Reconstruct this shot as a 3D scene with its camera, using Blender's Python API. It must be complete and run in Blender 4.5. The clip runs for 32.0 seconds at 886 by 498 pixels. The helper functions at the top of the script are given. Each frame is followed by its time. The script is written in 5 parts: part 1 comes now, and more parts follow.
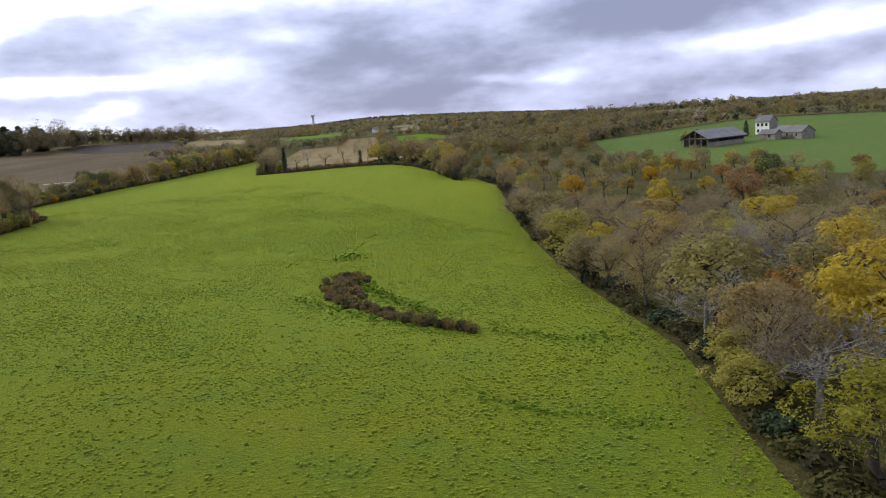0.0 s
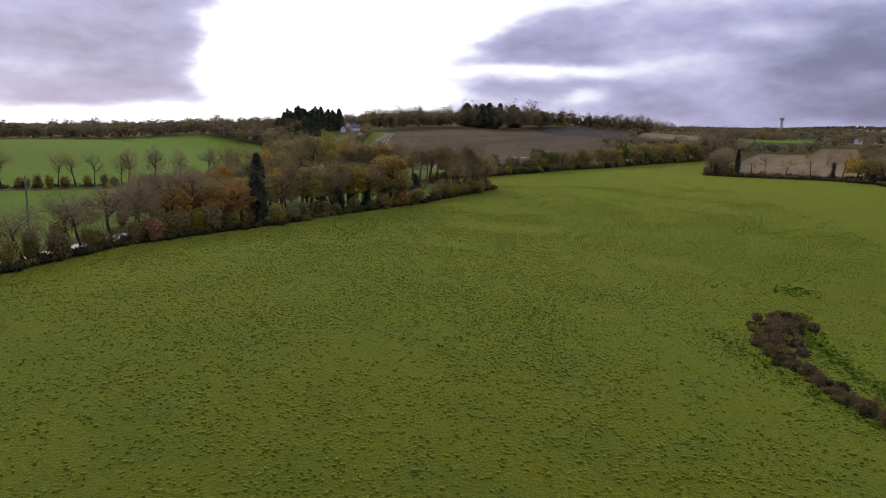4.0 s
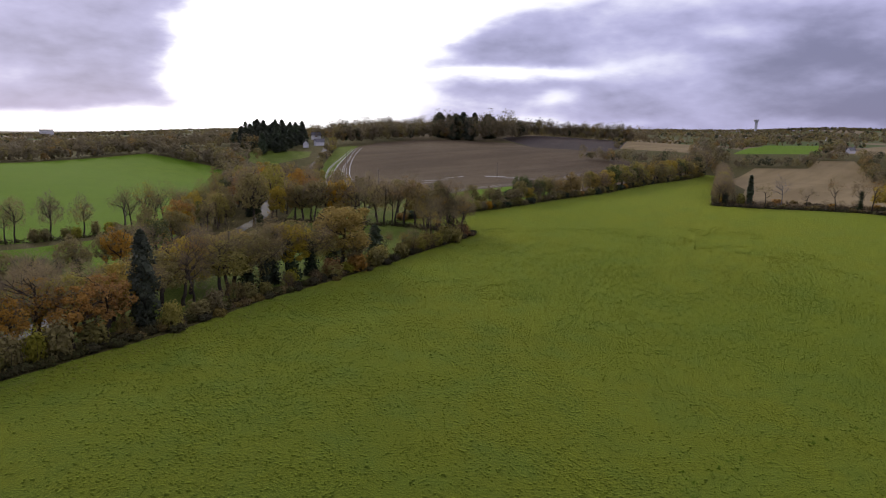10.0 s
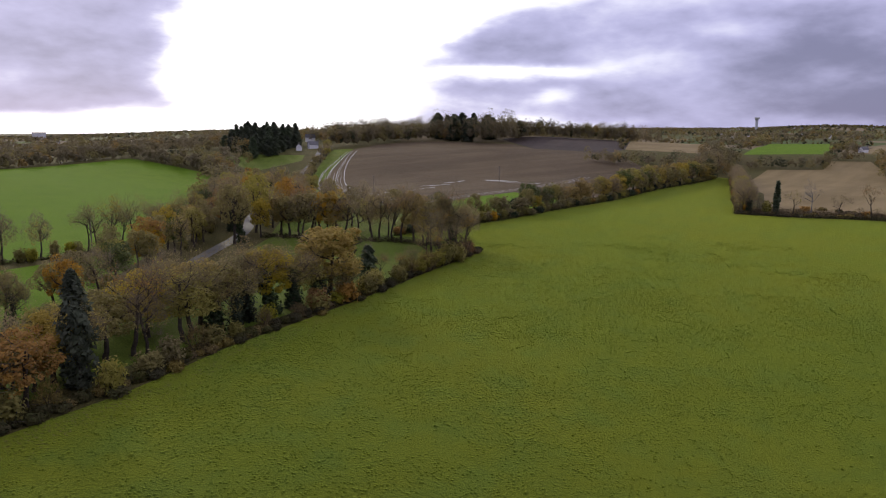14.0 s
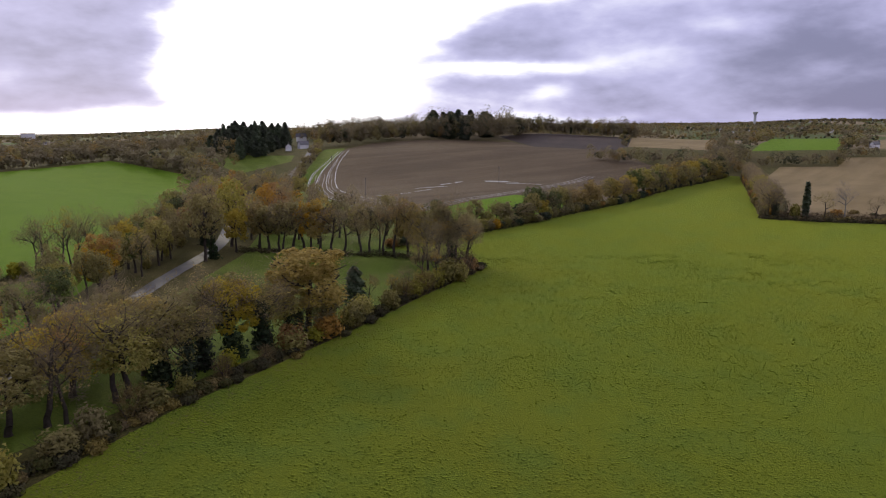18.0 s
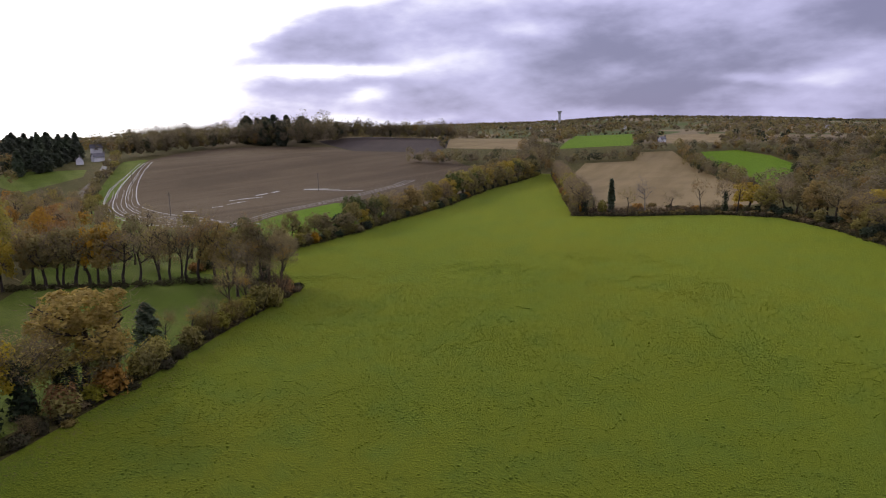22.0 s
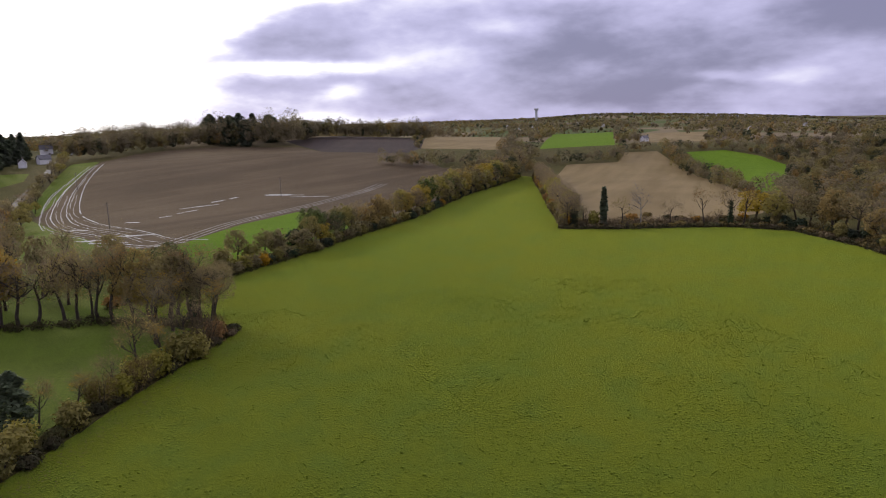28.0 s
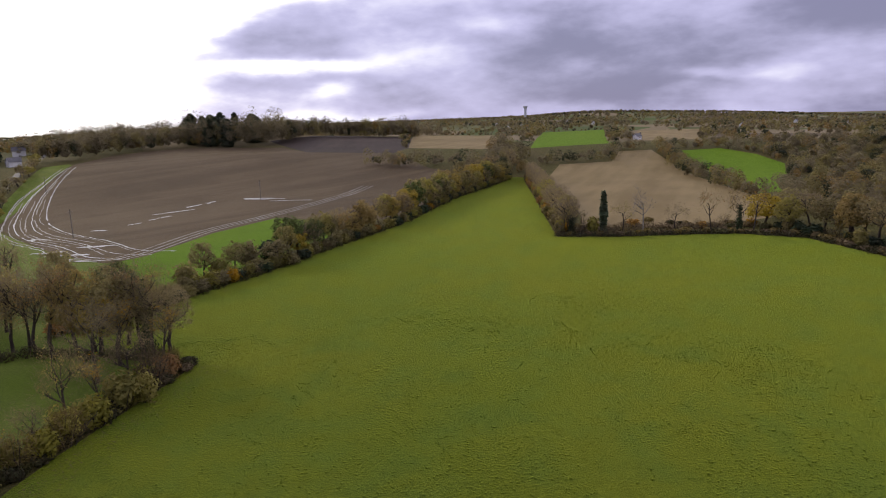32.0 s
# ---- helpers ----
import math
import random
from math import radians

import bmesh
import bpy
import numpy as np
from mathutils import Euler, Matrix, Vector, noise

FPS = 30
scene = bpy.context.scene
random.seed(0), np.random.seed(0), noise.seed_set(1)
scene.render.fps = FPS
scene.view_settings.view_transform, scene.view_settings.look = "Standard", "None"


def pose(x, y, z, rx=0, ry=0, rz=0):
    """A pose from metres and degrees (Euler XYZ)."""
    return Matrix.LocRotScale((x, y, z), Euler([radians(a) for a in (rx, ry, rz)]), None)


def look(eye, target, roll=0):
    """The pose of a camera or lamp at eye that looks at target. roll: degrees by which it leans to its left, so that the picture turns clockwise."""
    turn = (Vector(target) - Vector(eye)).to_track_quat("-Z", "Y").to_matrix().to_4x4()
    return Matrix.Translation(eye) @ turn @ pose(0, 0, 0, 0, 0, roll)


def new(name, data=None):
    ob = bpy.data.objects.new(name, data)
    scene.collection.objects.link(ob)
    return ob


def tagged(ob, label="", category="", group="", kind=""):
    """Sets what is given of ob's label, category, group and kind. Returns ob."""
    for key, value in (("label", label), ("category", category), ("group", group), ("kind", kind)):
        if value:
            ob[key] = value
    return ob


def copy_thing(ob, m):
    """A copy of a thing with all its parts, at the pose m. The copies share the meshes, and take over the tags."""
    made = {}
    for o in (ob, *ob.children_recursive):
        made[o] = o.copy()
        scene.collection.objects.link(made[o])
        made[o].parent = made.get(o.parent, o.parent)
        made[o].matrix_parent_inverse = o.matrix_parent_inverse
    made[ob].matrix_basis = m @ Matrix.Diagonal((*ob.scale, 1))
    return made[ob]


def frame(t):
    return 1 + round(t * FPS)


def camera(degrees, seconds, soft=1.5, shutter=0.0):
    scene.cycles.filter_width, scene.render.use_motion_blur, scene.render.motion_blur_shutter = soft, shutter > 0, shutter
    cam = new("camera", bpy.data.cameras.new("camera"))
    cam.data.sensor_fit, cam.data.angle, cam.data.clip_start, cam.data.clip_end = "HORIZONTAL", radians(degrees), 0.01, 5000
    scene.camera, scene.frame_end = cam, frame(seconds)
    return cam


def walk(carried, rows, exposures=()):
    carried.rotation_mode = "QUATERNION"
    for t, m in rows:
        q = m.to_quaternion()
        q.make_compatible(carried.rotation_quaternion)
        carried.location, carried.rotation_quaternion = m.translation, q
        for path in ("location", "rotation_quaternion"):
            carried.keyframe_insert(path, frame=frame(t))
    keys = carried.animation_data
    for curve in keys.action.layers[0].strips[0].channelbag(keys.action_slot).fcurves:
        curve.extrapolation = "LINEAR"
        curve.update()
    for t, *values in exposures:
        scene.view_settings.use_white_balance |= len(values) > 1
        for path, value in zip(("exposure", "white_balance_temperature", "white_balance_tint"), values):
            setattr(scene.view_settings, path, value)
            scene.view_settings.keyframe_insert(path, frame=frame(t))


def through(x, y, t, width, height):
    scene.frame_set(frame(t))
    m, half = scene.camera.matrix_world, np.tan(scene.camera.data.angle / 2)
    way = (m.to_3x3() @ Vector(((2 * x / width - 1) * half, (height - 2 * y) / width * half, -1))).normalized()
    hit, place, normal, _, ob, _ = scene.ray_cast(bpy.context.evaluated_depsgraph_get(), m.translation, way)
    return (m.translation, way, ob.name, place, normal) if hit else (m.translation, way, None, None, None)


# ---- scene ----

# ---------------------------------------------------------------- camera
# seconds, x, y, z, heading to the left of +y, pitch, roll
PATH = [
    (0, -4.12, -71.63, 19.61, -33.03, -10.41, -4.86),
    (1, -2.04, -68.70, 19.01, -22.64, -9.61, -3.84),
    (2, -0.43, -65.53, 18.81, -15.11, -9.48, -2.24),
    (3, 0.80, -62.44, 18.95, -6.87, -9.42, -0.58),
    (4, 1.07, -58.77, 19.10, 2.24, -9.74, 1.21),
    (4.5, 1.03, -56.09, 19.21, 2.15, -9.76, 1.30),
    (6.5, 1.94, -43.34, 21.16, 1.21, -9.50, 1.05),
    (7, 1.83, -41.00, 21.65, 1.01, -9.50, 0.94),
    (8, 1.68, -36.41, 22.98, 0.75, -9.48, 0.94),
    (8.3, 1.62, -35.09, 23.49, 0.71, -9.51, 0.87),
    (8.4, 1.55, -33.65, 23.94, 0.66, -9.50, 0.83),
    (8.5, 1.44, -31.19, 24.72, 0.59, -9.50, 0.77),
    (8.6, 1.33, -28.63, 25.53, 0.51, -9.50, 0.71),
    (8.7, 1.22, -26.17, 26.31, 0.43, -9.49, 0.65),
    (8.8, 1.16, -24.83, 26.74, 0.39, -9.49, 0.62),
    (9, 1.13, -23.86, 26.87, 0.35, -9.50, 0.62),
    (10, 0.96, -19.02, 27.53, 0.16, -9.55, 0.61),
    (11, 0.79, -14.37, 27.82, 0.10, -9.63, 0.80),
    (12, 0.53, -9.64, 28.13, 0.07, -9.68, 0.68),
    (13, 0.08, -4.00, 28.55, 0.00, -9.53, 0.37),
    (14, 0.00, 0.00, 28.99, 0.00, -9.59, 0.22),
    (14.5, -0.09, 2.15, 29.17, -0.01, -9.64, 0.09),
    (16.5, -0.35, 13.21, 29.59, 0.20, -9.81, 0.14),
    (17, -0.33, 15.31, 29.56, 0.14, -9.74, 0.01),
    (18, -0.40, 19.78, 29.74, -0.31, -9.84, -0.27),
    (18.5, -0.22, 21.94, 29.78, -0.70, -9.75, -0.70),
    (18.7, -0.17, 22.59, 29.80, -0.81, -9.72, -0.83),
    (19, -0.44, 18.14, 30.58, -9.57, -9.99, -1.02),
    (19.4, 0.07, 20.26, 30.60, -12.95, -9.95, -1.46),
    (19.6, 0.35, 21.24, 30.61, -13.86, -9.92, -1.59),
    (19.8, 0.64, 22.15, 30.62, -13.98, -9.88, -1.62),
    (19.9, 0.45, 21.50, 30.61, -13.80, -9.89, -1.62),
    (20, -0.44, 18.14, 30.58, -9.57, -9.99, -1.02),
    (20.5, 0.20, 20.78, 30.60, -13.80, -9.93, -1.57),
    (21, 0.94, 23.07, 30.63, -14.09, -9.85, -1.66),
    (22, 2.87, 28.06, 30.77, -14.65, -9.87, -1.72),
    (23, 4.45, 32.66, 31.02, -15.05, -9.85, -1.60),
    (24, 5.97, 37.65, 31.14, -15.46, -9.98, -1.53),
    (25, 7.41, 42.20, 31.70, -15.87, -9.99, -1.68),
    (25.1, 7.42, 42.20, 31.65, -15.90, -10.00, -1.68),
    (25.2, 6.32, 38.62, 31.29, -15.49, -10.05, -1.65),
    (25.5, 6.75, 39.99, 31.46, -15.62, -10.06, -1.69),
    (27.5, 9.76, 48.87, 31.74, -16.38, -10.09, -1.90),
    (28, 10.54, 51.29, 31.96, -16.58, -10.14, -1.79),
    (29, 12.06, 55.84, 32.10, -16.89, -10.16, -1.85),
    (30, 13.57, 60.28, 32.51, -17.17, -10.28, -1.90),
    (30.1, 13.40, 60.00, 32.48, -17.20, -10.28, -1.90),
    (30.2, 12.25, 56.54, 32.26, -16.96, -10.24, -1.85),
    (30.5, 12.70, 57.87, 32.38, -17.04, -10.27, -1.86),
    (31, 13.37, 60.11, 32.37, -17.18, -10.23, -1.88),
    (32, 14.98, 64.29, 32.54, -17.45, -10.34, -2.07),
]


def rig(x, y, z, yaw, pitch, roll):
    return pose(x, y, z, 0, 0, yaw) @ pose(0, 0, 0, 90 + pitch) @ pose(0, 0, 0, 0, 0, roll)


cam = camera(65.68, 32.0, soft=1.0)
walk(cam, [(row[0], rig(*row[1:])) for row in PATH],
     exposures=[(0, 0.46, 6450, -5), (1.5, 0.30, 6450, -2), (3, -0.24, 6450, 10), (4.5, -0.24, 6400, 10), (10, -0.17, 6400, 10),
                (17, -0.05, 6450, 10), (18.5, -0.05, 6450, 10), (21, 0.0, 6500, 10), (25, 0.02, 6600, 9), (32, 0.05, 6650, 9)])

# ---------------------------------------------------------------- light
SUN_AZ, SUN_EL = radians(30), radians(26)      # to the left of +y
sun_dir = Vector((-math.sin(SUN_AZ) * math.cos(SUN_EL), math.cos(SUN_AZ) * math.cos(SUN_EL), math.sin(SUN_EL)))
lamp = bpy.data.lights.new("sun", "SUN")
lamp.energy, lamp.angle, lamp.color = 1.5, radians(10), (1.0, 0.90, 0.70)
sun = new("sun", lamp)
sun.matrix_world = look(sun_dir * 500, (0, 0, 0))


class Nodes:
    """Short hand for a node tree."""

    def __init__(self, tree):
        self.tree = tree
        tree.nodes.clear()

    def add(self, kind, **values):
        node = self.tree.nodes.new(kind)
        for key, value in values.items():
            if key in node.inputs:
                self.link(value, node.inputs[key])
        return node

    def link(self, value, socket):
        if isinstance(value, bpy.types.NodeSocket):
            self.tree.links.new(value, socket)
        else:
            socket.default_value = value

    def math(self, op, a, b=0.0, c=0.0, clamp=False):
        node = self.tree.nodes.new("ShaderNodeMath")
        node.operation, node.use_clamp = op, clamp
        for n, v in enumerate((a, b, c)):
            self.link(v, node.inputs[n])
        return node.outputs[0]

    def vmath(self, op, a, b=(0, 0, 0)):
        node = self.tree.nodes.new("ShaderNodeVectorMath")
        node.operation = op
        self.link(a, node.inputs[0])
        self.link(b, node.inputs[1])
        return node.outputs["Value"] if op in ("DOT_PRODUCT", "LENGTH") else node.outputs[0]

    def noise(self, vector, scale, detail=3.0, rough=0.55):
        node = self.add("ShaderNodeTexNoise", Vector=vector, Scale=scale, Detail=detail, Roughness=rough)
        return node.outputs["Fac"]

    def ramp(self, fac, *stops):
        node = self.tree.nodes.new("ShaderNodeValToRGB")
        self.link(fac, node.inputs[0])
        e = node.color_ramp.elements
        while len(e) < len(stops):
            e.new(0.5)
        for el, (pos, col) in zip(e, stops):
            el.position, el.color = pos, (*col, 1) if len(col) == 3 else col
        return node.outputs[0]

    def mix(self, fac, a, b):
        node = self.tree.nodes.new("ShaderNodeMix")
        node.data_type = "RGBA"
        for v, n in ((fac, 0), (a, 6), (b, 7)):
            self.link((*v, 1) if isinstance(v, tuple) and len(v) == 3 else v, node.inputs[n])
        return node.outputs[2]

    def smooth(self, v, lo, hi):
        node = self.tree.nodes.new("ShaderNodeMapRange")
        node.interpolation_type = "SMOOTHSTEP"
        self.link(v, node.inputs[0])
        node.inputs[1].default_value, node.inputs[2].default_value = lo, hi
        return node.outputs[0]


world = bpy.data.worlds.new("sky")
scene.world = world
world.use_nodes = True
w = Nodes(world.node_tree)
heading = w.add("ShaderNodeTexCoord").outputs["Generated"]
split = w.add("ShaderNodeSeparateXYZ", Vector=heading)
up = w.math("MAXIMUM", split.outputs[2], 0.0)
az = w.math("MULTIPLY", w.math("ARCTAN2", w.math("MULTIPLY", split.outputs[0], -1.0), split.outputs[1]), 57.2958)
el = w.math("MULTIPLY", w.math("ARCSINE", split.outputs[2]), 57.2958)
# banks of cloud in headings and heights of degrees, their outlines broken by noise
where = w.add("ShaderNodeCombineXYZ", X=w.math("MULTIPLY", az, 0.10), Y=w.math("MULTIPLY", el, 0.27), Z=4.1).outputs[0]
stir = w.add("ShaderNodeTexNoise", Vector=where, Scale=1.0, Detail=5.0, Roughness=0.5)
stirred = w.add("ShaderNodeSeparateXYZ", Vector=stir.outputs["Color"])
az_w = w.math("ADD", az, w.math("MULTIPLY_ADD", stirred.outputs[0], 11.0, -5.5))
el_w = w.math("ADD", el, w.math("MULTIPLY_ADD", stirred.outputs[1], 3.2, -1.6))
billow = w.noise(w.vmath("MULTIPLY", where, (0.85, 0.72, 1.0)), 1.0, 6.0, 0.5)
wisp = w.noise(w.vmath("MULTIPLY", where, (1.0, 0.9, 1.0)), 2.8, 5.0, 0.5)


def lobe(at, width, amount):
    """A heap of cloud or a gap, by heading and height in degrees."""
    u = w.math("DIVIDE", w.math("SUBTRACT", az_w, at[0]), width[0])
    v = w.math("DIVIDE", w.math("SUBTRACT", el_w, at[1]), width[1])
    d = w.math("ADD", w.math("MULTIPLY", u, u), w.math("MULTIPLY", v, v))
    return w.math("MULTIPLY", w.math("EXPONENT", w.math("MULTIPLY", d, -1.0)), amount)


# the bank to the south-west, and the wide one ahead whose upper edge slants back from its tip
bank_west = w.math("MULTIPLY", w.smooth(az_w, 18.6, 23.0), w.smooth(el_w, 0.6, 2.0))
slant = w.math("MULTIPLY_ADD", w.math("MAXIMUM", w.math("SUBTRACT", el_w, 7.2), 0.0), -3.8, 5.2)
bank_ahead = w.smooth(w.math("SUBTRACT", slant, az_w), -1.5, 6.5)
bank = w.math("MAXIMUM", bank_west, bank_ahead)
cover = w.math("MULTIPLY", bank, w.math("ADD", w.math("MULTIPLY_ADD", billow, 0.95, 0.10), w.math("MULTIPLY_ADD", wisp, 0.40, -0.20)))
for spot in (((-6, 4.8), (7.5, 0.55), -0.52), ((-8.8, 3.0), (2.4, 0.6), -0.30), ((-22.2, 7.6), (3.0, 0.8), -0.24), ((-1, 2.4), (6, 1.3), -0.10), ((-16, 5.6), (3, 0.6), -0.16),
             ((-21, 4.2), (10, 1.9), 0.24), ((-4, 7.0), (5, 1.1), 0.12), ((-28, 2.0), (10, 1.1), 0.16), ((28, 6), (8, 4), 0.12), ((-14, 7.5), (6, 1.5), 0.10),
             ((-12, 7.6), (12, 5.0), -0.16), ((-37, 5.4), (13, 3.8), 0.15), ((-43, 2.9), (9, 0.6), -0.22), ((-39, 1.5), (5, 0.5), -0.12), ((-50, 5.5), (9, 3.5), 0.16), ((-46, 1.4), (14, 1.6), 0.16), ((-38, 7), (11, 2.2), 0.10), ((-22, 11.5), (16, 2.0), -0.26), ((-34, 10.5), (7, 1.4), -0.16),
             ((-54, 7.5), (8, 1.6), 0.14), ((-58, 4.2), (12, 0.9), -0.36), ((-63, 2.2), (9, 1.1), 0.16), ((-12, 1.0), (9, 0.5), -0.22)):
    cover = w.math("ADD", cover, lobe(*spot))
opening = w.math("MINIMUM", w.math("MULTIPLY", w.math("EXPONENT", w.math("MULTIPLY", w.math("ADD", w.math("POWER", w.math("ABSOLUTE", w.math("DIVIDE", w.math("SUBTRACT", az, 13.0), 19.0)), 2.0),
                   w.math("POWER", w.math("ABSOLUTE", w.math("DIVIDE", w.math("SUBTRACT", el, 9.0), 17.0)), 2.0)), -1.0)), 1.25), 1.0)
thick = w.smooth(cover, 0.10, 0.58)
core = w.smooth(cover, 0.46, 0.92)
bright = w.mix(opening, (1.05, 1.04, 1.22), (1.75, 1.72, 1.78))
dark = w.mix(core, (0.575, 0.555, 0.85), (0.25, 0.243, 0.40))
cloud = w.mix(thick, bright, dark)
sky = w.tree.nodes.new("ShaderNodeTexSky")
sky.sky_type, sky.sun_disc = "NISHITA", False
sky.sun_elevation, sky.sun_rotation = SUN_EL, -SUN_AZ
clear = w.add("ShaderNodeBackground", Color=sky.outputs[0], Strength=0.10)
clouds = w.add("ShaderNodeBackground", Color=cloud, Strength=1.0)
both = w.tree.nodes.new("ShaderNodeMixShader")
both.inputs[0].default_value = 0.93
w.tree.links.new(clear.outputs[0], both.inputs[1])
w.tree.links.new(clouds.outputs[0], both.inputs[2])
w.tree.links.new(both.outputs[0], w.add("ShaderNodeOutputWorld").inputs[0])

# ---------------------------------------------------------------- materials
MATS = {}


def material(name, build, rough=0.85, spec=0.25):
    if name in MATS:
        return MATS[name]
    m = bpy.data.materials.new(name)
    m.use_nodes = True
    t = Nodes(m.node_tree)
    bsdf = t.tree.nodes.new("ShaderNodeBsdfPrincipled")
    bsdf.inputs["Roughness"].default_value = rough
    bsdf.inputs["Specular IOR Level"].default_value = spec
    out = t.tree.nodes.new("ShaderNodeOutputMaterial")
    t.tree.links.new(bsdf.outputs[0], out.inputs[0])
    build(t, bsdf)
    MATS[name] = m
    return m


def ground_coords(t):
    return t.add("ShaderNodeNewGeometry").outputs["Position"]


def bump(t, bsdf, height, distance, strength=1.0):
    b = t.add("ShaderNodeBump", Height=height, Distance=distance, Strength=strength)
    t.tree.links.new(b.outputs[0], bsdf.inputs["Normal"])


def turf(c1, c2, c3, tuft=1.0, sheen=0.0):
    """Grazed grass: broad patches, fine blades, and tufts with shade painted between them."""
    def build(t, bsdf):
        p = ground_coords(t)
        broad = t.noise(p, 0.018, 3.0)
        mid = t.noise(p, 0.14, 4.0, 0.6)
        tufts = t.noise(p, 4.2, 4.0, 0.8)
        fine = t.noise(p, 9.0, 3.0, 0.7)
        patch = t.noise(p, 0.09, 3.0, 0.6)
        col = t.mix(t.smooth(broad, 0.35, 0.68), c1, c2)
        col = t.mix(t.math("MULTIPLY", t.smooth(mid, 0.38, 0.72), 0.7), col, c3)
        # shade painted into the hollows between tufts, their lit tops paler; follows the bump
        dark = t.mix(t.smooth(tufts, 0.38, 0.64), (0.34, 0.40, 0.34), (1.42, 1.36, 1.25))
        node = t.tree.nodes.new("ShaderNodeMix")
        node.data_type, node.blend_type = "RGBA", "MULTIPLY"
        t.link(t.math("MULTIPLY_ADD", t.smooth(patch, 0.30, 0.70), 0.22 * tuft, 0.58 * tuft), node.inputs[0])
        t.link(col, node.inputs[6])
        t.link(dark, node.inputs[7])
        t.link(node.outputs[2], bsdf.inputs["Base Color"])
        bsdf.inputs["Sheen Weight"].default_value = sheen
        bsdf.inputs["Sheen Roughness"].default_value = 0.32
        bsdf.inputs["Sheen Tint"].default_value = (0.60, 0.72, 0.075, 1)
        h = t.math("ADD", t.math("MULTIPLY", tufts, 1.0), t.math("MULTIPLY", fine, 0.3))
        bump(t, bsdf, h, 0.16 * tuft, 1.0)
    return build


def countryside(c1, c2, c3):
    """Rough ground close by; farther out a patchwork of meadows, stubble and tilled fields."""
    near = turf(c1, c2, c3)

    def build(t, bsdf):
        near(t, bsdf)
        p = ground_coords(t)
        bent = t.vmath("ADD", t.vmath("MULTIPLY", p, (0.0062, 0.0034, 0.0)), t.vmath("MULTIPLY", t.add("ShaderNodeTexNoise", Vector=p, Scale=0.004).outputs["Color"], (0.35, 0.35, 0.0)))
        cell = t.tree.nodes.new("ShaderNodeTexVoronoi")
        t.link(bent, cell.inputs["Vector"])
        cell.inputs["Scale"].default_value = 1.0
        which = t.add("ShaderNodeSeparateXYZ", Vector=cell.outputs["Color"]).outputs[0]
        fields = t.ramp(which, (0.0, (0.078, 0.104, 0.030)), (0.18, (0.088, 0.106, 0.04)), (0.22, (0.19, 0.15, 0.09)), (0.40, (0.21, 0.165, 0.10)), (0.44, (0.10, 0.073, 0.052)), (0.62, (0.13, 0.10, 0.065)), (0.66, (0.10, 0.105, 0.04)), (1.0, (0.13, 0.12, 0.06)))
        grain = t.mix(t.noise(p, 0.35, 4.0, 0.7), (0.7, 0.7, 0.7), (1.3, 1.3, 1.3))
        node = t.tree.nodes.new("ShaderNodeMix")
        node.data_type, node.blend_type = "RGBA", "MULTIPLY"
        node.inputs[0].default_value = 0.8
        t.link(fields, node.inputs[6])
        t.link(grain, node.inputs[7])
        own = bsdf.inputs["Base Color"].links[0].from_socket
        reach = t.smooth(t.vmath("LENGTH", p), 520, 640)
        t.link(t.mix(reach, own, node.outputs[2]), bsdf.inputs["Base Color"])
    return build


def soil(c1, c2, angle=0.0, furrow=1.1, wet=0.0):
    """Tilled earth with drill lines across the field."""
    def build(t, bsdf):
        p = ground_coords(t)
        rot = t.add("ShaderNodeVectorRotate", Vector=p, Angle=radians(angle))
        wave = t.add("ShaderNodeTexWave", Vector=rot.outputs[0], Scale=furrow, Distortion=1.2, Detail=2.0)
        broad = t.noise(p, 0.02, 4.0, 0.6)
        streak = t.noise(t.vmath("MULTIPLY", rot.outputs[0], (0.12, 0.012, 0.1)), 1.0, 3.0)
        clods = t.noise(p, 2.2, 4.0, 0.7)
        f = t.math("ADD", t.math("MULTIPLY", broad, 0.45), t.math("ADD", t.math("MULTIPLY", streak, 0.4), t.math("MULTIPLY", clods, 0.15)))
        col = t.mix(t.smooth(f, 0.38, 0.62), c1, c2)
        t.link(col, bsdf.inputs["Base Color"])
        bsdf.inputs["Roughness"].default_value = 0.8 - 0.35 * wet
        bump(t, bsdf, t.math("ADD", clods, t.math("MULTIPLY", wave.outputs["Fac"], 0.6)), 0.12, 0.7)
    return build


def foliage(c1, c2, c3, through=0.25):
    """Leaves and fine twigs; each leaf and each tree a little different."""
    def build(t, bsdf):
        info = t.add("ShaderNodeObjectInfo").outputs["Random"]
        isle = t.add("ShaderNodeNewGeometry").outputs["Random Per Island"]
        col = t.ramp(isle, (0.0, c1), (0.5, c2), (1.0, c3))
        hsv = t.add("ShaderNodeHueSaturation", Color=col)
        t.link(t.math("MULTIPLY_ADD", info, 0.024, 0.490), hsv.inputs["Hue"])
        t.link(t.math("MULTIPLY_ADD", info, 0.3, 0.82), hsv.inputs["Saturation"])
        t.link(t.math("MULTIPLY_ADD", info, 0.42, 0.76), hsv.inputs["Value"])
        t.link(hsv.outputs[0], bsdf.inputs["Base Color"])
        if through:
            trans = t.add("ShaderNodeBsdfTranslucent", Color=hsv.outputs[0])
            mixer = t.tree.nodes.new("ShaderNodeMixShader")
            mixer.inputs[0].default_value = through
            out = [n for n in t.tree.nodes if n.type == "OUTPUT_MATERIAL"][0]
            t.tree.links.new(bsdf.outputs[0], mixer.inputs[1])
            t.tree.links.new(trans.outputs[0], mixer.inputs[2])
            t.tree.links.new(mixer.outputs[0], out.inputs[0])
    return build


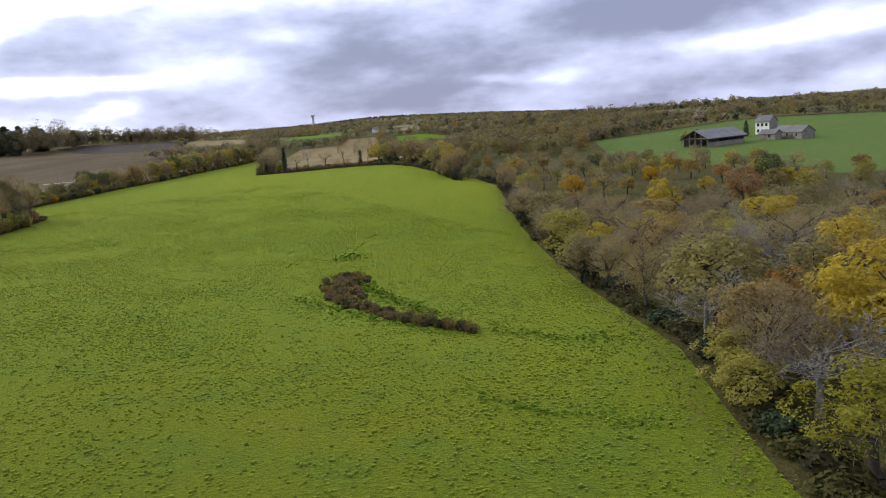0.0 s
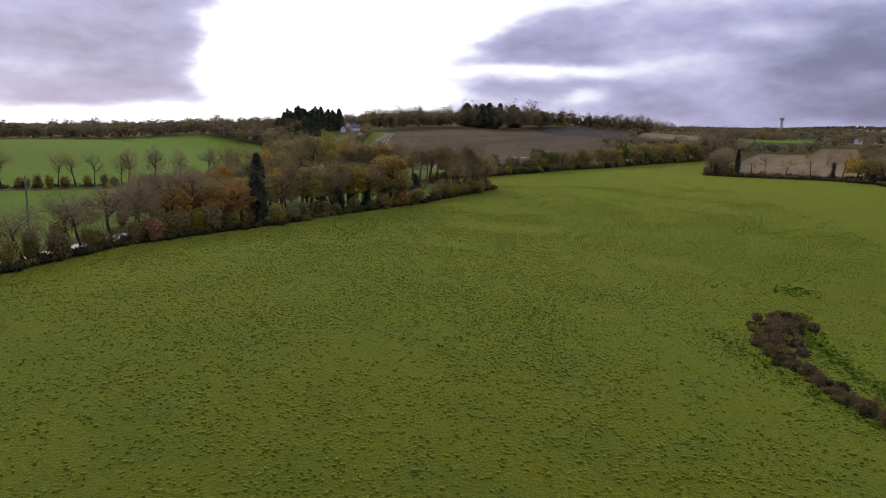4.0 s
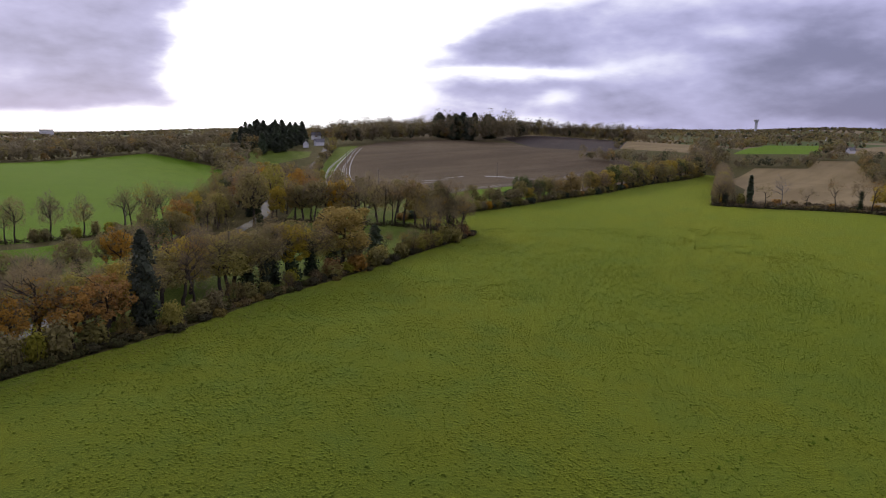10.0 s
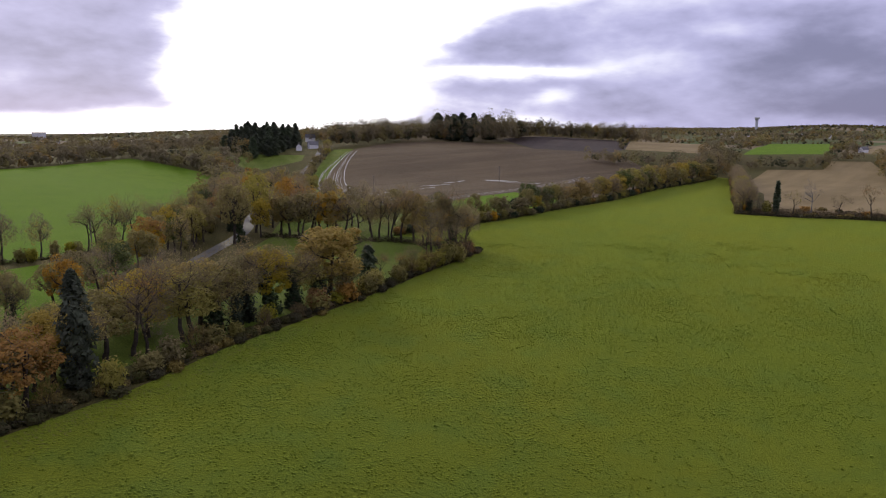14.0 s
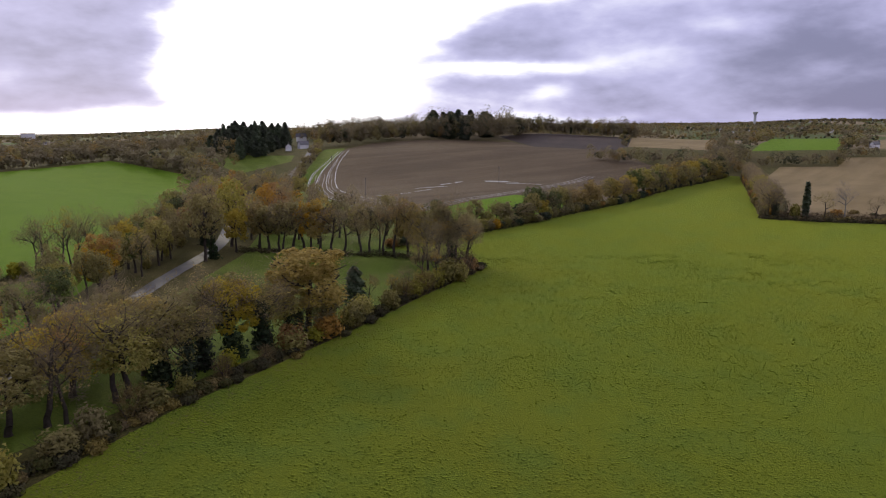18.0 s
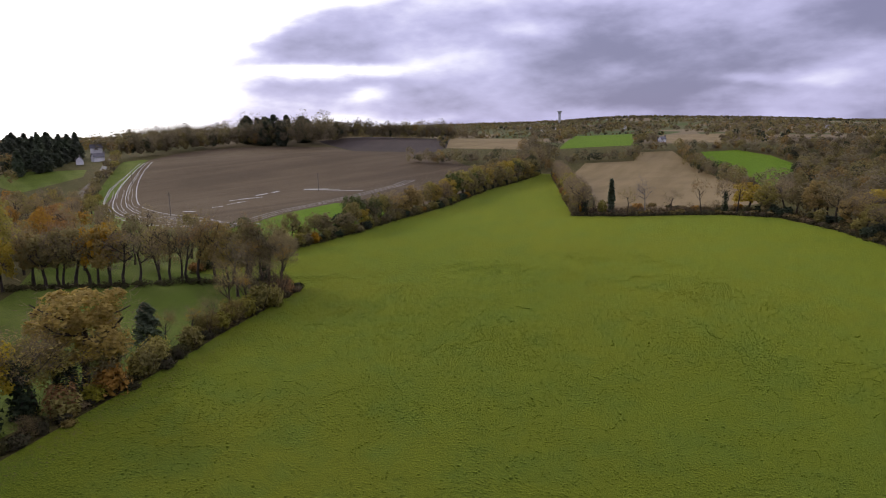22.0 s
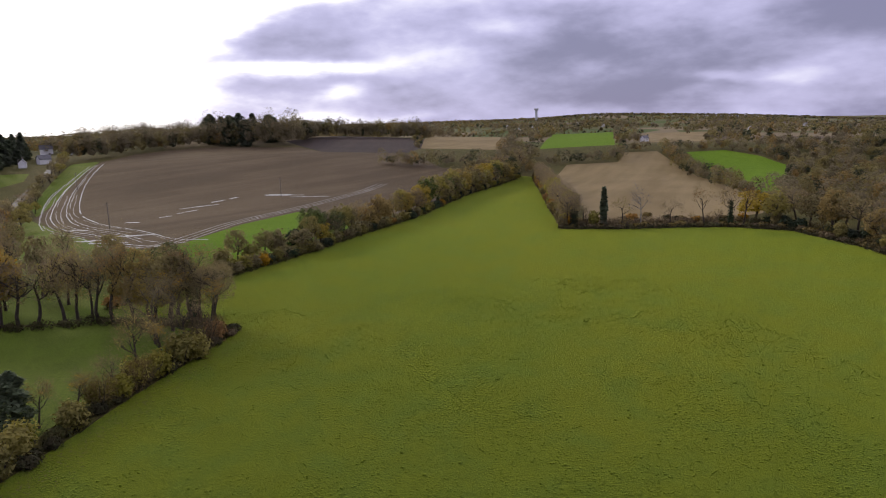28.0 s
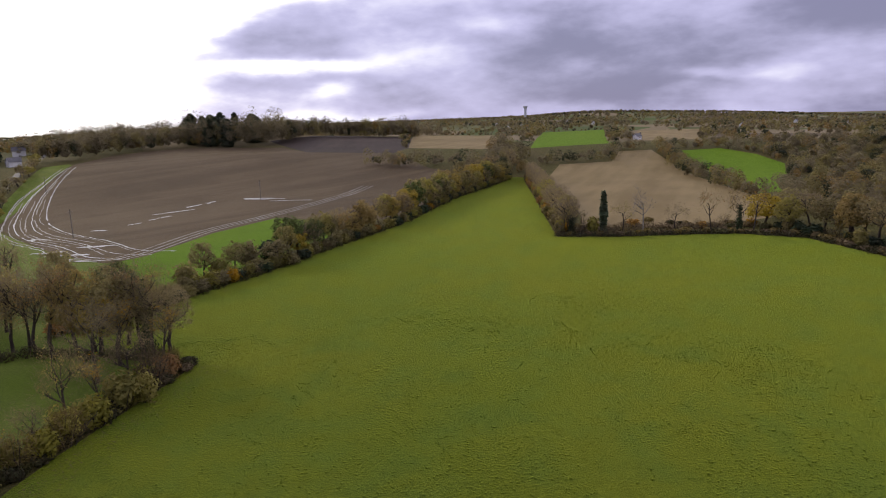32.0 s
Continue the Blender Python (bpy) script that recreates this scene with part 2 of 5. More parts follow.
def far_leaf(c1, c2):
    """Massed growth: each tree of its own tone, the leaves in it nearly alike."""
    def build(t, bsdf):
        p = ground_coords(t)
        isle = t.add("ShaderNodeNewGeometry").outputs["Random Per Island"]
        tone = t.math("ADD", t.smooth(t.noise(p, 0.11, 2.0), 0.33, 0.67), t.math("MULTIPLY_ADD", isle, 0.5, -0.25))
        col = t.mix(t.math("MINIMUM", t.math("MAXIMUM", tone, 0.0), 1.0), c1, c2)
        t.link(col, bsdf.inputs["Base Color"])
        trans = t.add("ShaderNodeBsdfTranslucent", Color=col)
        mixer = t.tree.nodes.new("ShaderNodeMixShader")
        mixer.inputs[0].default_value = 0.42
        out = [n for n in t.tree.nodes if n.type == "OUTPUT_MATERIAL"][0]
        t.tree.links.new(bsdf.outputs[0], mixer.inputs[1])
        t.tree.links.new(trans.outputs[0], mixer.inputs[2])
        t.tree.links.new(mixer.outputs[0], out.inputs[0])
    return build


def plain(c1, c2, scale=3.0, relief=0.01):
    """A surface with grain and stains of two sizes."""
    def build(t, bsdf):
        p = t.add("ShaderNodeTexCoord").outputs["Object"]
        a, b = t.noise(p, scale, 4.0, 0.65), t.noise(p, scale * 0.2, 2.0)
        f = t.math("ADD", t.math("MULTIPLY", a, 0.6), t.math("MULTIPLY", b, 0.4))
        t.link(t.mix(t.smooth(f, 0.36, 0.64), c1, c2), bsdf.inputs["Base Color"])
        bump(t, bsdf, a, relief)
    return build


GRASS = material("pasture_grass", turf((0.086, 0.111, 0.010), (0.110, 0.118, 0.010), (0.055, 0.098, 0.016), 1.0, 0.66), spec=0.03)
LUSH = material("lush_grass", turf((0.092, 0.172, 0.012), (0.106, 0.18, 0.014), (0.075, 0.145, 0.009), 0.6, 0.12), spec=0.03)
ROUGH = material("rough_ground", countryside((0.095, 0.085, 0.030), (0.11, 0.088, 0.038), (0.07, 0.068, 0.022)), spec=0.04)
HILLSIDE = material("hillside_grass", turf((0.082, 0.125, 0.036), (0.092, 0.13, 0.04), (0.07, 0.108, 0.03), 0.5, 0.12), spec=0.03)
VERGE = material("verge_grass", turf((0.095, 0.14, 0.018), (0.115, 0.13, 0.028), (0.075, 0.105, 0.018), 0.8, 0.15), spec=0.06)
PLOUGH = material("tilled_soil", soil((0.084, 0.059, 0.033), (0.122, 0.088, 0.050), 62), spec=0.08)
PLOUGH_DARK = material("dark_tilled_soil", soil((0.042, 0.029, 0.025), (0.06, 0.042, 0.035), 15), spec=0.08)
STUBBLE = material("maize_stubble", soil((0.18, 0.130, 0.058), (0.25, 0.187, 0.090), 40), spec=0.08)
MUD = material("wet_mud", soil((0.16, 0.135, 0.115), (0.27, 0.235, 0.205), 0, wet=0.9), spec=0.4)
# pale base colour: the bright sky mirrored in the water is partly painted in
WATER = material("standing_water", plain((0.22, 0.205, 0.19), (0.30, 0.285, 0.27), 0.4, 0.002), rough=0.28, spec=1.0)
ASPHALT = material("wet_asphalt", plain((0.055, 0.050, 0.048), (0.085, 0.077, 0.072), 0.8, 0.003), rough=0.6, spec=0.3)
BARK = material("bark", plain((0.038, 0.029, 0.021), (0.075, 0.06, 0.044), 6.0, 0.03))
BARK_PALE = material("lichened_bark", plain((0.15, 0.135, 0.11), (0.27, 0.25, 0.215), 5.0, 0.02))
WITHERED = material("withered_leaves", foliage((0.28, 0.205, 0.080), (0.36, 0.264, 0.102), (0.43, 0.325, 0.128), 0.54))
TWIG = material("bare_twigs", foliage((0.20, 0.155, 0.092), (0.262, 0.204, 0.12), (0.325, 0.256, 0.152), 0.48))
TWIG_DARK = material("dark_twigs", foliage((0.155, 0.12, 0.066), (0.20, 0.156, 0.086), (0.25, 0.198, 0.112), 0.4))
TWIG_PALE = material("pale_twigs", foliage((0.20, 0.18, 0.155), (0.26, 0.235, 0.20), (0.32, 0.29, 0.25), 0.1))
OCHRE = material("ochre_leaves", foliage((0.32, 0.228, 0.048), (0.41, 0.296, 0.064), (0.49, 0.366, 0.094), 0.54))
OLIVE = material("olive_leaves", foliage((0.225, 0.186, 0.056), (0.305, 0.254, 0.078), (0.375, 0.315, 0.104), 0.52))
RUSSET = material("russet_leaves", foliage((0.30, 0.155, 0.030), (0.38, 0.20, 0.040), (0.43, 0.245, 0.055), 0.45))
YELLOW = material("yellow_leaves", foliage((0.20, 0.175, 0.03), (0.26, 0.22, 0.04), (0.17, 0.16, 0.03), 0.4))
IVY = material("ivy_leaves", foliage((0.018, 0.028, 0.012), (0.03, 0.045, 0.018), (0.055, 0.065, 0.03), 0.1))
NEEDLE = material("conifer_needles", foliage((0.062, 0.076, 0.042), (0.090, 0.106, 0.060), (0.125, 0.142, 0.084), 0.25))
BRAMBLE = material("bramble_leaves", foliage((0.042, 0.036, 0.012), (0.068, 0.056, 0.018), (0.058, 0.068, 0.02), 0.2))
BRACKEN = material("dead_bracken", foliage((0.115, 0.080, 0.030), (0.18, 0.128, 0.046), (0.25, 0.185, 0.074), 0.3))
GREENLEAF = material("green_leaves", foliage((0.06, 0.075, 0.022), (0.09, 0.105, 0.03), (0.12, 0.13, 0.04)))
SLATE = material("slate_roof", plain((0.10, 0.095, 0.10), (0.17, 0.16, 0.165), 1.5, 0.02), rough=0.6)
RENDERED = material("white_render", plain((0.74, 0.73, 0.70), (0.84, 0.83, 0.81), 0.8, 0.004))
STONE = material("field_stone", plain((0.16, 0.14, 0.12), (0.30, 0.27, 0.23), 2.5, 0.03))
GLASS = material("window_glass", plain((0.02, 0.022, 0.026), (0.04, 0.042, 0.05), 1.0, 0.0), rough=0.1, spec=0.6)
TIMBER = material("weathered_timber", plain((0.14, 0.115, 0.09), (0.26, 0.225, 0.185), 4.0, 0.01))
CONCRETE = material("pale_concrete", plain((0.50, 0.50, 0.50), (0.64, 0.64, 0.63), 0.3, 0.01))
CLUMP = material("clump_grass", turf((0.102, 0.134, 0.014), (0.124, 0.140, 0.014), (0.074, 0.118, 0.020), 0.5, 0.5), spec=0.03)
# paler copy of the clump grass: light on the clump tops, put into the colour
LIT_TOPS = material("lit_clump_grass", turf((0.145, 0.185, 0.020), (0.175, 0.195, 0.020), (0.115, 0.172, 0.026), 0.5, 0.7), spec=0.03)
RUSH = material("dark_rushes", turf((0.078, 0.135, 0.010), (0.09, 0.145, 0.011), (0.066, 0.115, 0.009), 0.4, 0.2), spec=0.03)
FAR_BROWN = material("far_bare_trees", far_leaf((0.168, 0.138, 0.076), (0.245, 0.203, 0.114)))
FAR_OLIVE = material("far_olive_trees", far_leaf((0.185, 0.152, 0.056), (0.28, 0.235, 0.088)))
FAR_OCHRE = material("far_ochre_trees", far_leaf((0.22, 0.145, 0.048), (0.31, 0.21, 0.072)))
FAR_DARK = material("far_evergreens", far_leaf((0.036, 0.042, 0.022), (0.07, 0.078, 0.036)))

# ---------------------------------------------------------------- lie of the land
def ease(v, a, b):
    q = np.clip((v - a) / (b - a), 0, 1)
    return q * q * (3 - 2 * q)


def mound(x, y, cx, cy, sx, sy, turn=0.0):
    c, s = math.cos(radians(turn)), math.sin(radians(turn))
    u, v = (x - cx) * c + (y - cy) * s, -(x - cx) * s + (y - cy) * c
    return np.exp(-(u / sx) ** 2 / 2 - (v / sy) ** 2 / 2)


def land(x, y):
    """Height of the ground: pasture, a swale to the wood, the tilled hill and rising country far off."""
    r = np.hypot(x, y)
    return (1.0 + 3.2 * ease(y + 0.25 * x, 120, 250) + 11 * ease(y + 0.12 * np.abs(x - 20), 355, 500) * (1 - 0.8 * ease(-x, 160, 330))
            + 13 * mound(x, y, 10, 690, 150, 110) - 6.4 * mound(x, y, 64, 32, 66, 36, -62) + 26 * ease(r, 800, 2300) * (1 - ease(x / (r + 1), 0.55, 0.85)) * (1 - 0.85 * ease(-x / (r + 1), 0.26, 0.55))
            - 6 * mound(x, y, -95, 330, 55, 70) + 6 * mound(x, y, 440, 130, 90, 120) - 14 * ease(x / (r + 1), 0.58, 0.85) * ease(r, 450, 1600) + 6 * mound(x, y, -230, 330, 110, 110) + 9 * mound(x, y, 1040, 1850, 120, 120))


def height(x, y):
    return float(land(np.float64(x), np.float64(y)))


def inside(poly, x, y):
    """Which of the points lie in the polygon."""
    hit = np.zeros(len(x), bool)
    for (ax, ay), (bx, by) in zip(poly, poly[1:] + poly[:1]):
        cross = (ay > y) != (by > y)
        with np.errstate(divide="ignore", invalid="ignore"):
            hit ^= cross & (x < (bx - ax) * (y - ay) / (by - ay) + ax)
    return hit


def dense(line, step, closed=False):
    """Points every few metres along a line."""
    pts = []
    ends = list(zip(line, line[1:] + line[:1])) if closed else list(zip(line, line[1:]))
    for a, b in ends:
        n = max(1, int(math.dist(a, b) / step))
        pts += [(a[0] + (b[0] - a[0]) * k / n, a[1] + (b[1] - a[1]) * k / n) for k in range(n)]
    return pts if closed else pts + [line[-1]]


def curve_line(line, step):
    """A smooth line through the points."""
    p = [Vector((*q, 0)) for q in line]
    p = [p[0] * 2 - p[1]] + p + [p[-1] * 2 - p[-2]]
    out = []
    for a, b, c, d in zip(p, p[1:], p[2:], p[3:]):
        n = max(1, int((c - b).length / step))
        for k in range(n):
            t = k / n
            q = 0.5 * (2 * b + (c - a) * t + (2 * a - 5 * b + 4 * c - d) * t * t + (3 * b - a - 3 * c + d) * t ** 3)
            out.append((q.x, q.y))
    return out + [tuple(line[-1])]


LEFT_HEDGE = [(-60, -70), (-58, -20), (-55, 20), (-51, 42), (-41, 61), (-35, 72), (-29, 89), (-17.5, 112), (-4, 139), (9.5, 161)]
NORTH_HEDGE = [(-12, 181), (4, 192), (26, 212), (62, 255), (97, 311), (130, 352), (149, 373)]
STRIP_HEDGE = [(153, 370), (129, 308), (108, 256), (92, 215)]
EAST_HEDGE = [(92, 215), (105, 208), (120, 203), (132, 198), (141, 187), (140, 166), (131, 130)]
WOOD_EDGE = [(126, 106), (119, 86), (95, 50), (73, 12), (52, -20), (42, -36), (32, -47.5), (26, -55), (8, -85), (-8, -120)]
PASTURE = LEFT_HEDGE + NORTH_HEDGE + STRIP_HEDGE + EAST_HEDGE[1:] + WOOD_EDGE + [(-62, -120)]
ROAD = [(-64, -80), (-61, -20), (-58, 28), (-55, 60), (-53, 90), (-52.5, 119), (-54, 150), (-54, 184), (-60, 215), (-66, 260), (-72, 310), (-80, 378), (-81, 440), (-88, 505), (-92, 551), (-104, 640)]
BIG_FIELD = [(-73, 195), (-81, 160), (-95, 138), (-140, 110), (-330, 60), (-360, 240), (-222, 345), (-184, 407), (-125, 378), (-106, 340), (-88, 260)]
SMALL_FIELD = [(-62, 60), (-62, 120), (-68, 160), (-78, 152), (-92, 130), (-140, 100), (-200, 40), (-68, -40)]
PADDOCK = [(-47, 150), (-45, 178), (-10, 172), (4, 163), (-6, 143), (-19, 117), (-31, 95), (-40, 78), (-46, 64), (-52, 58), (-50, 90)]
TILLED = [(-66, 352), (-27, 257), (-13, 236), (-5, 238), (30, 293), (48, 276), (66, 267), (98, 318), (128, 358), (142, 386), (119, 412), (113, 468), (66, 500), (55, 546), (44, 549), (-4, 567), (-33, 557), (-50, 540), (-62, 490)]
TILLED_FAR = [(66, 501), (113, 469), (132, 505), (175, 640), (110, 690), (50, 600), (56, 561)]
HEADLAND = [(-9, 236), (-4, 240), (11, 270), (30, 293), (46, 272), (40, 243), (12, 206), (-10, 200)]
MEADOW_WEST = [(-66, 356), (-63, 485), (-66, 492), (-76, 480), (-74, 380)]
STUBBLE_FIELD = [(135, 289), (116, 247), (104, 224), (120, 216), (138, 211), (156, 214), (182, 238), (192, 264), (234, 354), (262, 424), (238, 426), (218, 396), (187, 398), (150, 345)]
GREEN_EAST = [(276, 414), (303, 413), (306, 386), (295, 354), (262, 318), (236, 298), (206, 262), (196, 262), (236, 340), (256, 376)]
GREEN_NORTH = [(200, 462), (270, 474), (282, 508), (510, 892), (420, 896)]
TAN_NORTH = [(133, 508), (178, 463), (339, 856), (285, 1020)]
TAN_EAST = [(300, 500), (340, 480), (560, 760), (500, 800)]
FARM_FIELD = [(160, 10), (200, -40), (300, -40), (372, 20), (374, 70), (364, 100), (352, 136), (338, 160), (246, 170), (237, 160), (200, 118), (180, 80)]
BEHIND_FARM = [(252, 190), (300, 215), (366, 240), (480, 222), (500, 320), (440, 350), (330, 290)]
LANE_MEADOW = [(5, 167), (-46, 182), (-50, 215), (-58, 250), (-64, 300), (-67, 350), (-27, 256), (-13, 235), (-9, 235), (-11, 199), (-6, 190)]
CREST_FIELD = [(-140, 425), (-108, 395), (-88, 430), (-90, 450), (-122, 446)]
FIELDS = [(LANE_MEADOW, VERGE), (SMALL_FIELD, LUSH), (BIG_FIELD, LUSH), (PADDOCK, VERGE), (TILLED, PLOUGH), (TILLED_FAR, PLOUGH_DARK), (HEADLAND, LUSH), (MEADOW_WEST, VERGE),
          (STUBBLE_FIELD, STUBBLE), (GREEN_EAST, LUSH), (GREEN_NORTH, LUSH), (TAN_NORTH, STUBBLE), (TAN_EAST, STUBBLE), (FARM_FIELD, HILLSIDE), (BEHIND_FARM, HILLSIDE), (CREST_FIELD, VERGE),
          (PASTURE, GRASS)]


def build_ground():
    from mathutils.geometry import delaunay_2d_cdt
    pts, edges = [], []
    for poly, _ in FIELDS:
        ring = dense(poly, 9, True)
        base = len(pts)
        pts += ring
        edges += [(base + k, base + (k + 1) % len(ring)) for k in range(len(ring))]
    for step, lim, skip in ((7, (-150, 300, -140, 520), None), (30, (-700, 900, -400, 1300), (-150, 300, -140, 520)), (150, (-4500, 4500, -4500, 4800), (-700, 900, -400, 1300))):
        for x in np.arange(lim[0], lim[1] + 1, step):
            for y in np.arange(lim[2], lim[3] + 1, step):
                if skip and skip[0] < x < skip[1] and skip[2] < y < skip[3]:
                    continue
                pts.append((float(x) + 0.013 * y % 0.7, float(y) + 0.017 * x % 0.6))
    verts, _, faces, *_ = delaunay_2d_cdt([Vector(p) for p in pts], edges, [], 0, 0.01)
    xy = np.array([(v.x, v.y) for v in verts])
    z = land(xy[:, 0], xy[:, 1])
    me = bpy.data.meshes.new("ground")
    me.from_pydata(np.column_stack([xy, z]).tolist(), [], [list(f) for f in faces])
    me.materials.append(ROUGH)
    mid = np.array([xy[list(f)].mean(0) for f in faces])
    slot = np.zeros(len(faces), np.int32)
    for poly, mat in FIELDS:
        if mat.name not in me.materials:
            me.materials.append(mat)
        slot[inside(poly, mid[:, 0], mid[:, 1])] = me.materials.find(mat.name)
    me.polygons.foreach_set("material_index", slot)
    me.polygons.foreach_set("use_smooth", np.ones(len(faces), bool))
    me.update()
    return tagged(new("ground", me), "rolling pasture and tilled farmland with hedged fields", "ground", kind="structure")


ground = build_ground()


def ribbon(name, line, width, mat, lift, label, category, jitter=0.0, seed=0, crown=0.0):
    """A strip laid along a line on the ground."""
    rng = np.random.default_rng(seed)
    verts, faces = [], []
    for k, p in enumerate(line):
        a, b = line[max(0, k - 1)], line[min(len(line) - 1, k + 1)]
        d = Vector((b[0] - a[0], b[1] - a[1])).normalized()
        n = (-d.y, d.x)
        wl, wr = (width / 2 * (1 + jitter * rng.uniform(-1, 1)) for _ in "ab")
        for off, up_ in ((-wl, 0), (0, crown), (wr, 0)):
            x, y = p[0] + n[0] * off, p[1] + n[1] * off
            verts.append((x, y, height(x, y) + lift + up_))
        if k:
            i = 3 * k
            faces += [(i - 3, i - 2, i + 1, i), (i - 2, i - 1, i + 2, i + 1)]
    me = bpy.data.meshes.new(name)
    me.from_pydata(verts, [], faces)
    me.materials.append(mat)
    return tagged(new(name, me), label, category, kind="structure")


ribbon("road", curve_line(ROAD, 4), 3.3, ASPHALT, 0.12, "narrow wet tarmac country lane between hedges", "road", 0.04, 3, 0.06)

# ---------------------------------------------------------------- plants
def quick_mesh(name, verts, faces, mat):
    """A mesh from arrays; all faces have the same number of corners."""
    verts, faces = np.asarray(verts, np.float32), np.asarray(faces, np.int32)
    n, k = faces.shape
    me = bpy.data.meshes.new(name)
    me.vertices.add(len(verts))
    me.vertices.foreach_set("co", verts.ravel())
    me.loops.add(n * k)
    me.loops.foreach_set("vertex_index", faces.ravel())
    me.polygons.add(n)
    me.polygons.foreach_set("loop_start", np.arange(0, n * k, k, dtype=np.int32))
    me.update(calc_edges=True)
    me.materials.append(mat)
    return me


def tubes(segs, sides=4):
    """Tapered limbs from rows of start, end and the two radii."""
    s = np.array(segs, float)
    a, b, ra, rb = s[:, :3], s[:, 3:6], s[:, 6], s[:, 7]
    d = b - a
    d /= np.linalg.norm(d, axis=1, keepdims=True) + 1e-9
    ref = np.where(np.abs(d[:, 2:3]) < 0.9, [[0, 0, 1.0]], [[1.0, 0, 0]])
    u = np.cross(d, ref)
    u /= np.linalg.norm(u, axis=1, keepdims=True)
    v = np.cross(d, u)
    ang = np.linspace(0, 2 * np.pi, sides, endpoint=False)
    ring = u[:, None] * np.cos(ang)[None, :, None] + v[:, None] * np.sin(ang)[None, :, None]
    lo, hi = a[:, None] + ring * ra[:, None, None], b[:, None] + ring * rb[:, None, None]
    verts = np.concatenate([lo, hi], 1).reshape(-1, 3)
    k = np.arange(sides)
    quad = np.stack([k, (k + 1) % sides, (k + 1) % sides + sides, k + sides], 1)
    faces = (np.arange(len(s))[:, None, None] * 2 * sides + quad[None]).reshape(-1, 4)
    return verts, faces


def limbs_of(segs, least):
    """Thick limbs round, thin ones three-sided, in one mesh."""
    big, small = segs[segs[:, 6] > 0.09], segs[(segs[:, 6] <= 0.09) & (segs[:, 6] > least)]
    v1, f1 = tubes(big, 6)
    v2, f2 = tubes(small, 3)
    return np.concatenate([v1, v2]), np.concatenate([f1, f2 + len(v1)])


def leaves(rng, centres, size, heart=None, ragged=0.55):
    """A small leaf at every centre, its face more or less outward from the heart of the crown."""
    n = len(centres)
    out = centres - heart if heart is not None else centres - centres.mean(0)
    out = out / (np.linalg.norm(out, axis=1, keepdims=True) + 1e-6) + [0, 0, 0.45] + rng.normal(size=(n, 3)) * ragged
    a = np.cross(out, rng.normal(size=(n, 3)))
    a /= np.linalg.norm(a, axis=1, keepdims=True) + 1e-9
    b = np.cross(out, a)
    b /= np.linalg.norm(b, axis=1, keepdims=True) + 1e-9
    s = size * rng.uniform(0.65, 1.35, (n, 1))
    verts = np.stack([centres - a * s - b * s * 0.5, centres + a * s, centres - a * s * 0.4 + b * s * 0.8], 1).reshape(-1, 3)
    return verts, np.arange(3 * n).reshape(-1, 3)


def spikes(rng, roots, ways, length, width):
    """Fine twigs: slender slips from the roots along the ways."""
    n = len(roots)
    ways = ways / (np.linalg.norm(ways, axis=1, keepdims=True) + 1e-9)
    side = np.cross(ways, rng.normal(size=(n, 3)))
    side /= np.linalg.norm(side, axis=1, keepdims=True) + 1e-9
    ln = length * rng.uniform(0.5, 1.3, (n, 1))
    tip = roots + ways * ln + rng.normal(size=(n, 3)) * 0.1 * ln
    verts = np.stack([roots - side * width, roots + side * width, tip], 1).reshape(-1, 3)
    return verts, np.arange(3 * n).reshape(-1, 3)


def skeleton(rng, tall, spread, clear, limbs, levels, girth, lean=0.06, droop=0.0):
    """Limbs of a tree and the tips of its branches."""
    segs, tips = [], []

    def grow(p, d, length, r, level):
        steps = 3 if level else 4
        for k in range(steps):
            d = d + rng.normal(size=3) * (0.16 if level else lean) + np.array([0, 0, 0.05 - droop * level])
            d /= np.linalg.norm(d)
            q = p + d * length / steps
            r2 = r * (0.84 if level else 0.86)
            segs.append((*p, *q, r, r2))
            p, r = q, r2
            if level < levels and (level or k >= 1):
                for _ in range(rng.integers(1, 3) if level else max(1, limbs // 3)):
                    side = rng.normal(size=3)
                    side -= d * (side @ d)
                    side /= np.linalg.norm(side)
                    way = d * rng.uniform(0.3, 0.75) + side * spread + np.array([0, 0, 0.15])
                    grow(p, way / np.linalg.norm(way), length * rng.uniform(0.5, 0.72), r * 0.6, level + 1)
            if level >= levels - 1:
                tips.append((*p, *d))

    trunk = clear * tall
    segs.append((0, 0, -0.3, 0, 0, 0.35, girth * 1.5, girth * 1.1))
    segs.append((0, 0, 0.35, 0, 0, trunk * 0.5, girth * 1.1, girth))
    start = np.array([rng.normal() * 0.15, rng.normal() * 0.15, trunk])
    segs.append((0, 0, trunk * 0.5, *start, girth, girth * 0.9))
    grow(start, np.array([rng.normal() * 0.1, rng.normal() * 0.1, 1.0]), (tall - trunk) * 0.78, girth * 0.9, 0)
    tips = np.array(tips)
    scale = tall / max(tips[:, 2].max(), 1e-3)
    segs = np.array(segs)
    segs[:, [2, 5]] *= np.where(segs[:, [2, 5]] > 0, scale, 1)
    tips[:, 2] *= scale
    # crowns keep to a rounded outline
    reach = 0.36 * tall
    for rows, cols in ((segs, (0, 1)), (segs, (3, 4)), (tips, (0, 1))):
        r = np.hypot(rows[:, cols[0]], rows[:, cols[1]]) + 1e-6
        f = reach * np.tanh(r / reach) / r
        rows[:, cols[0]] *= f
        rows[:, cols[1]] *= f
    return segs, tips


def around(rng, tips, n, blur):
    pick = tips[rng.integers(0, len(tips), n)]
    return pick[:, :3] + rng.normal(size=(n, 3)) * blur, pick[:, 3:]


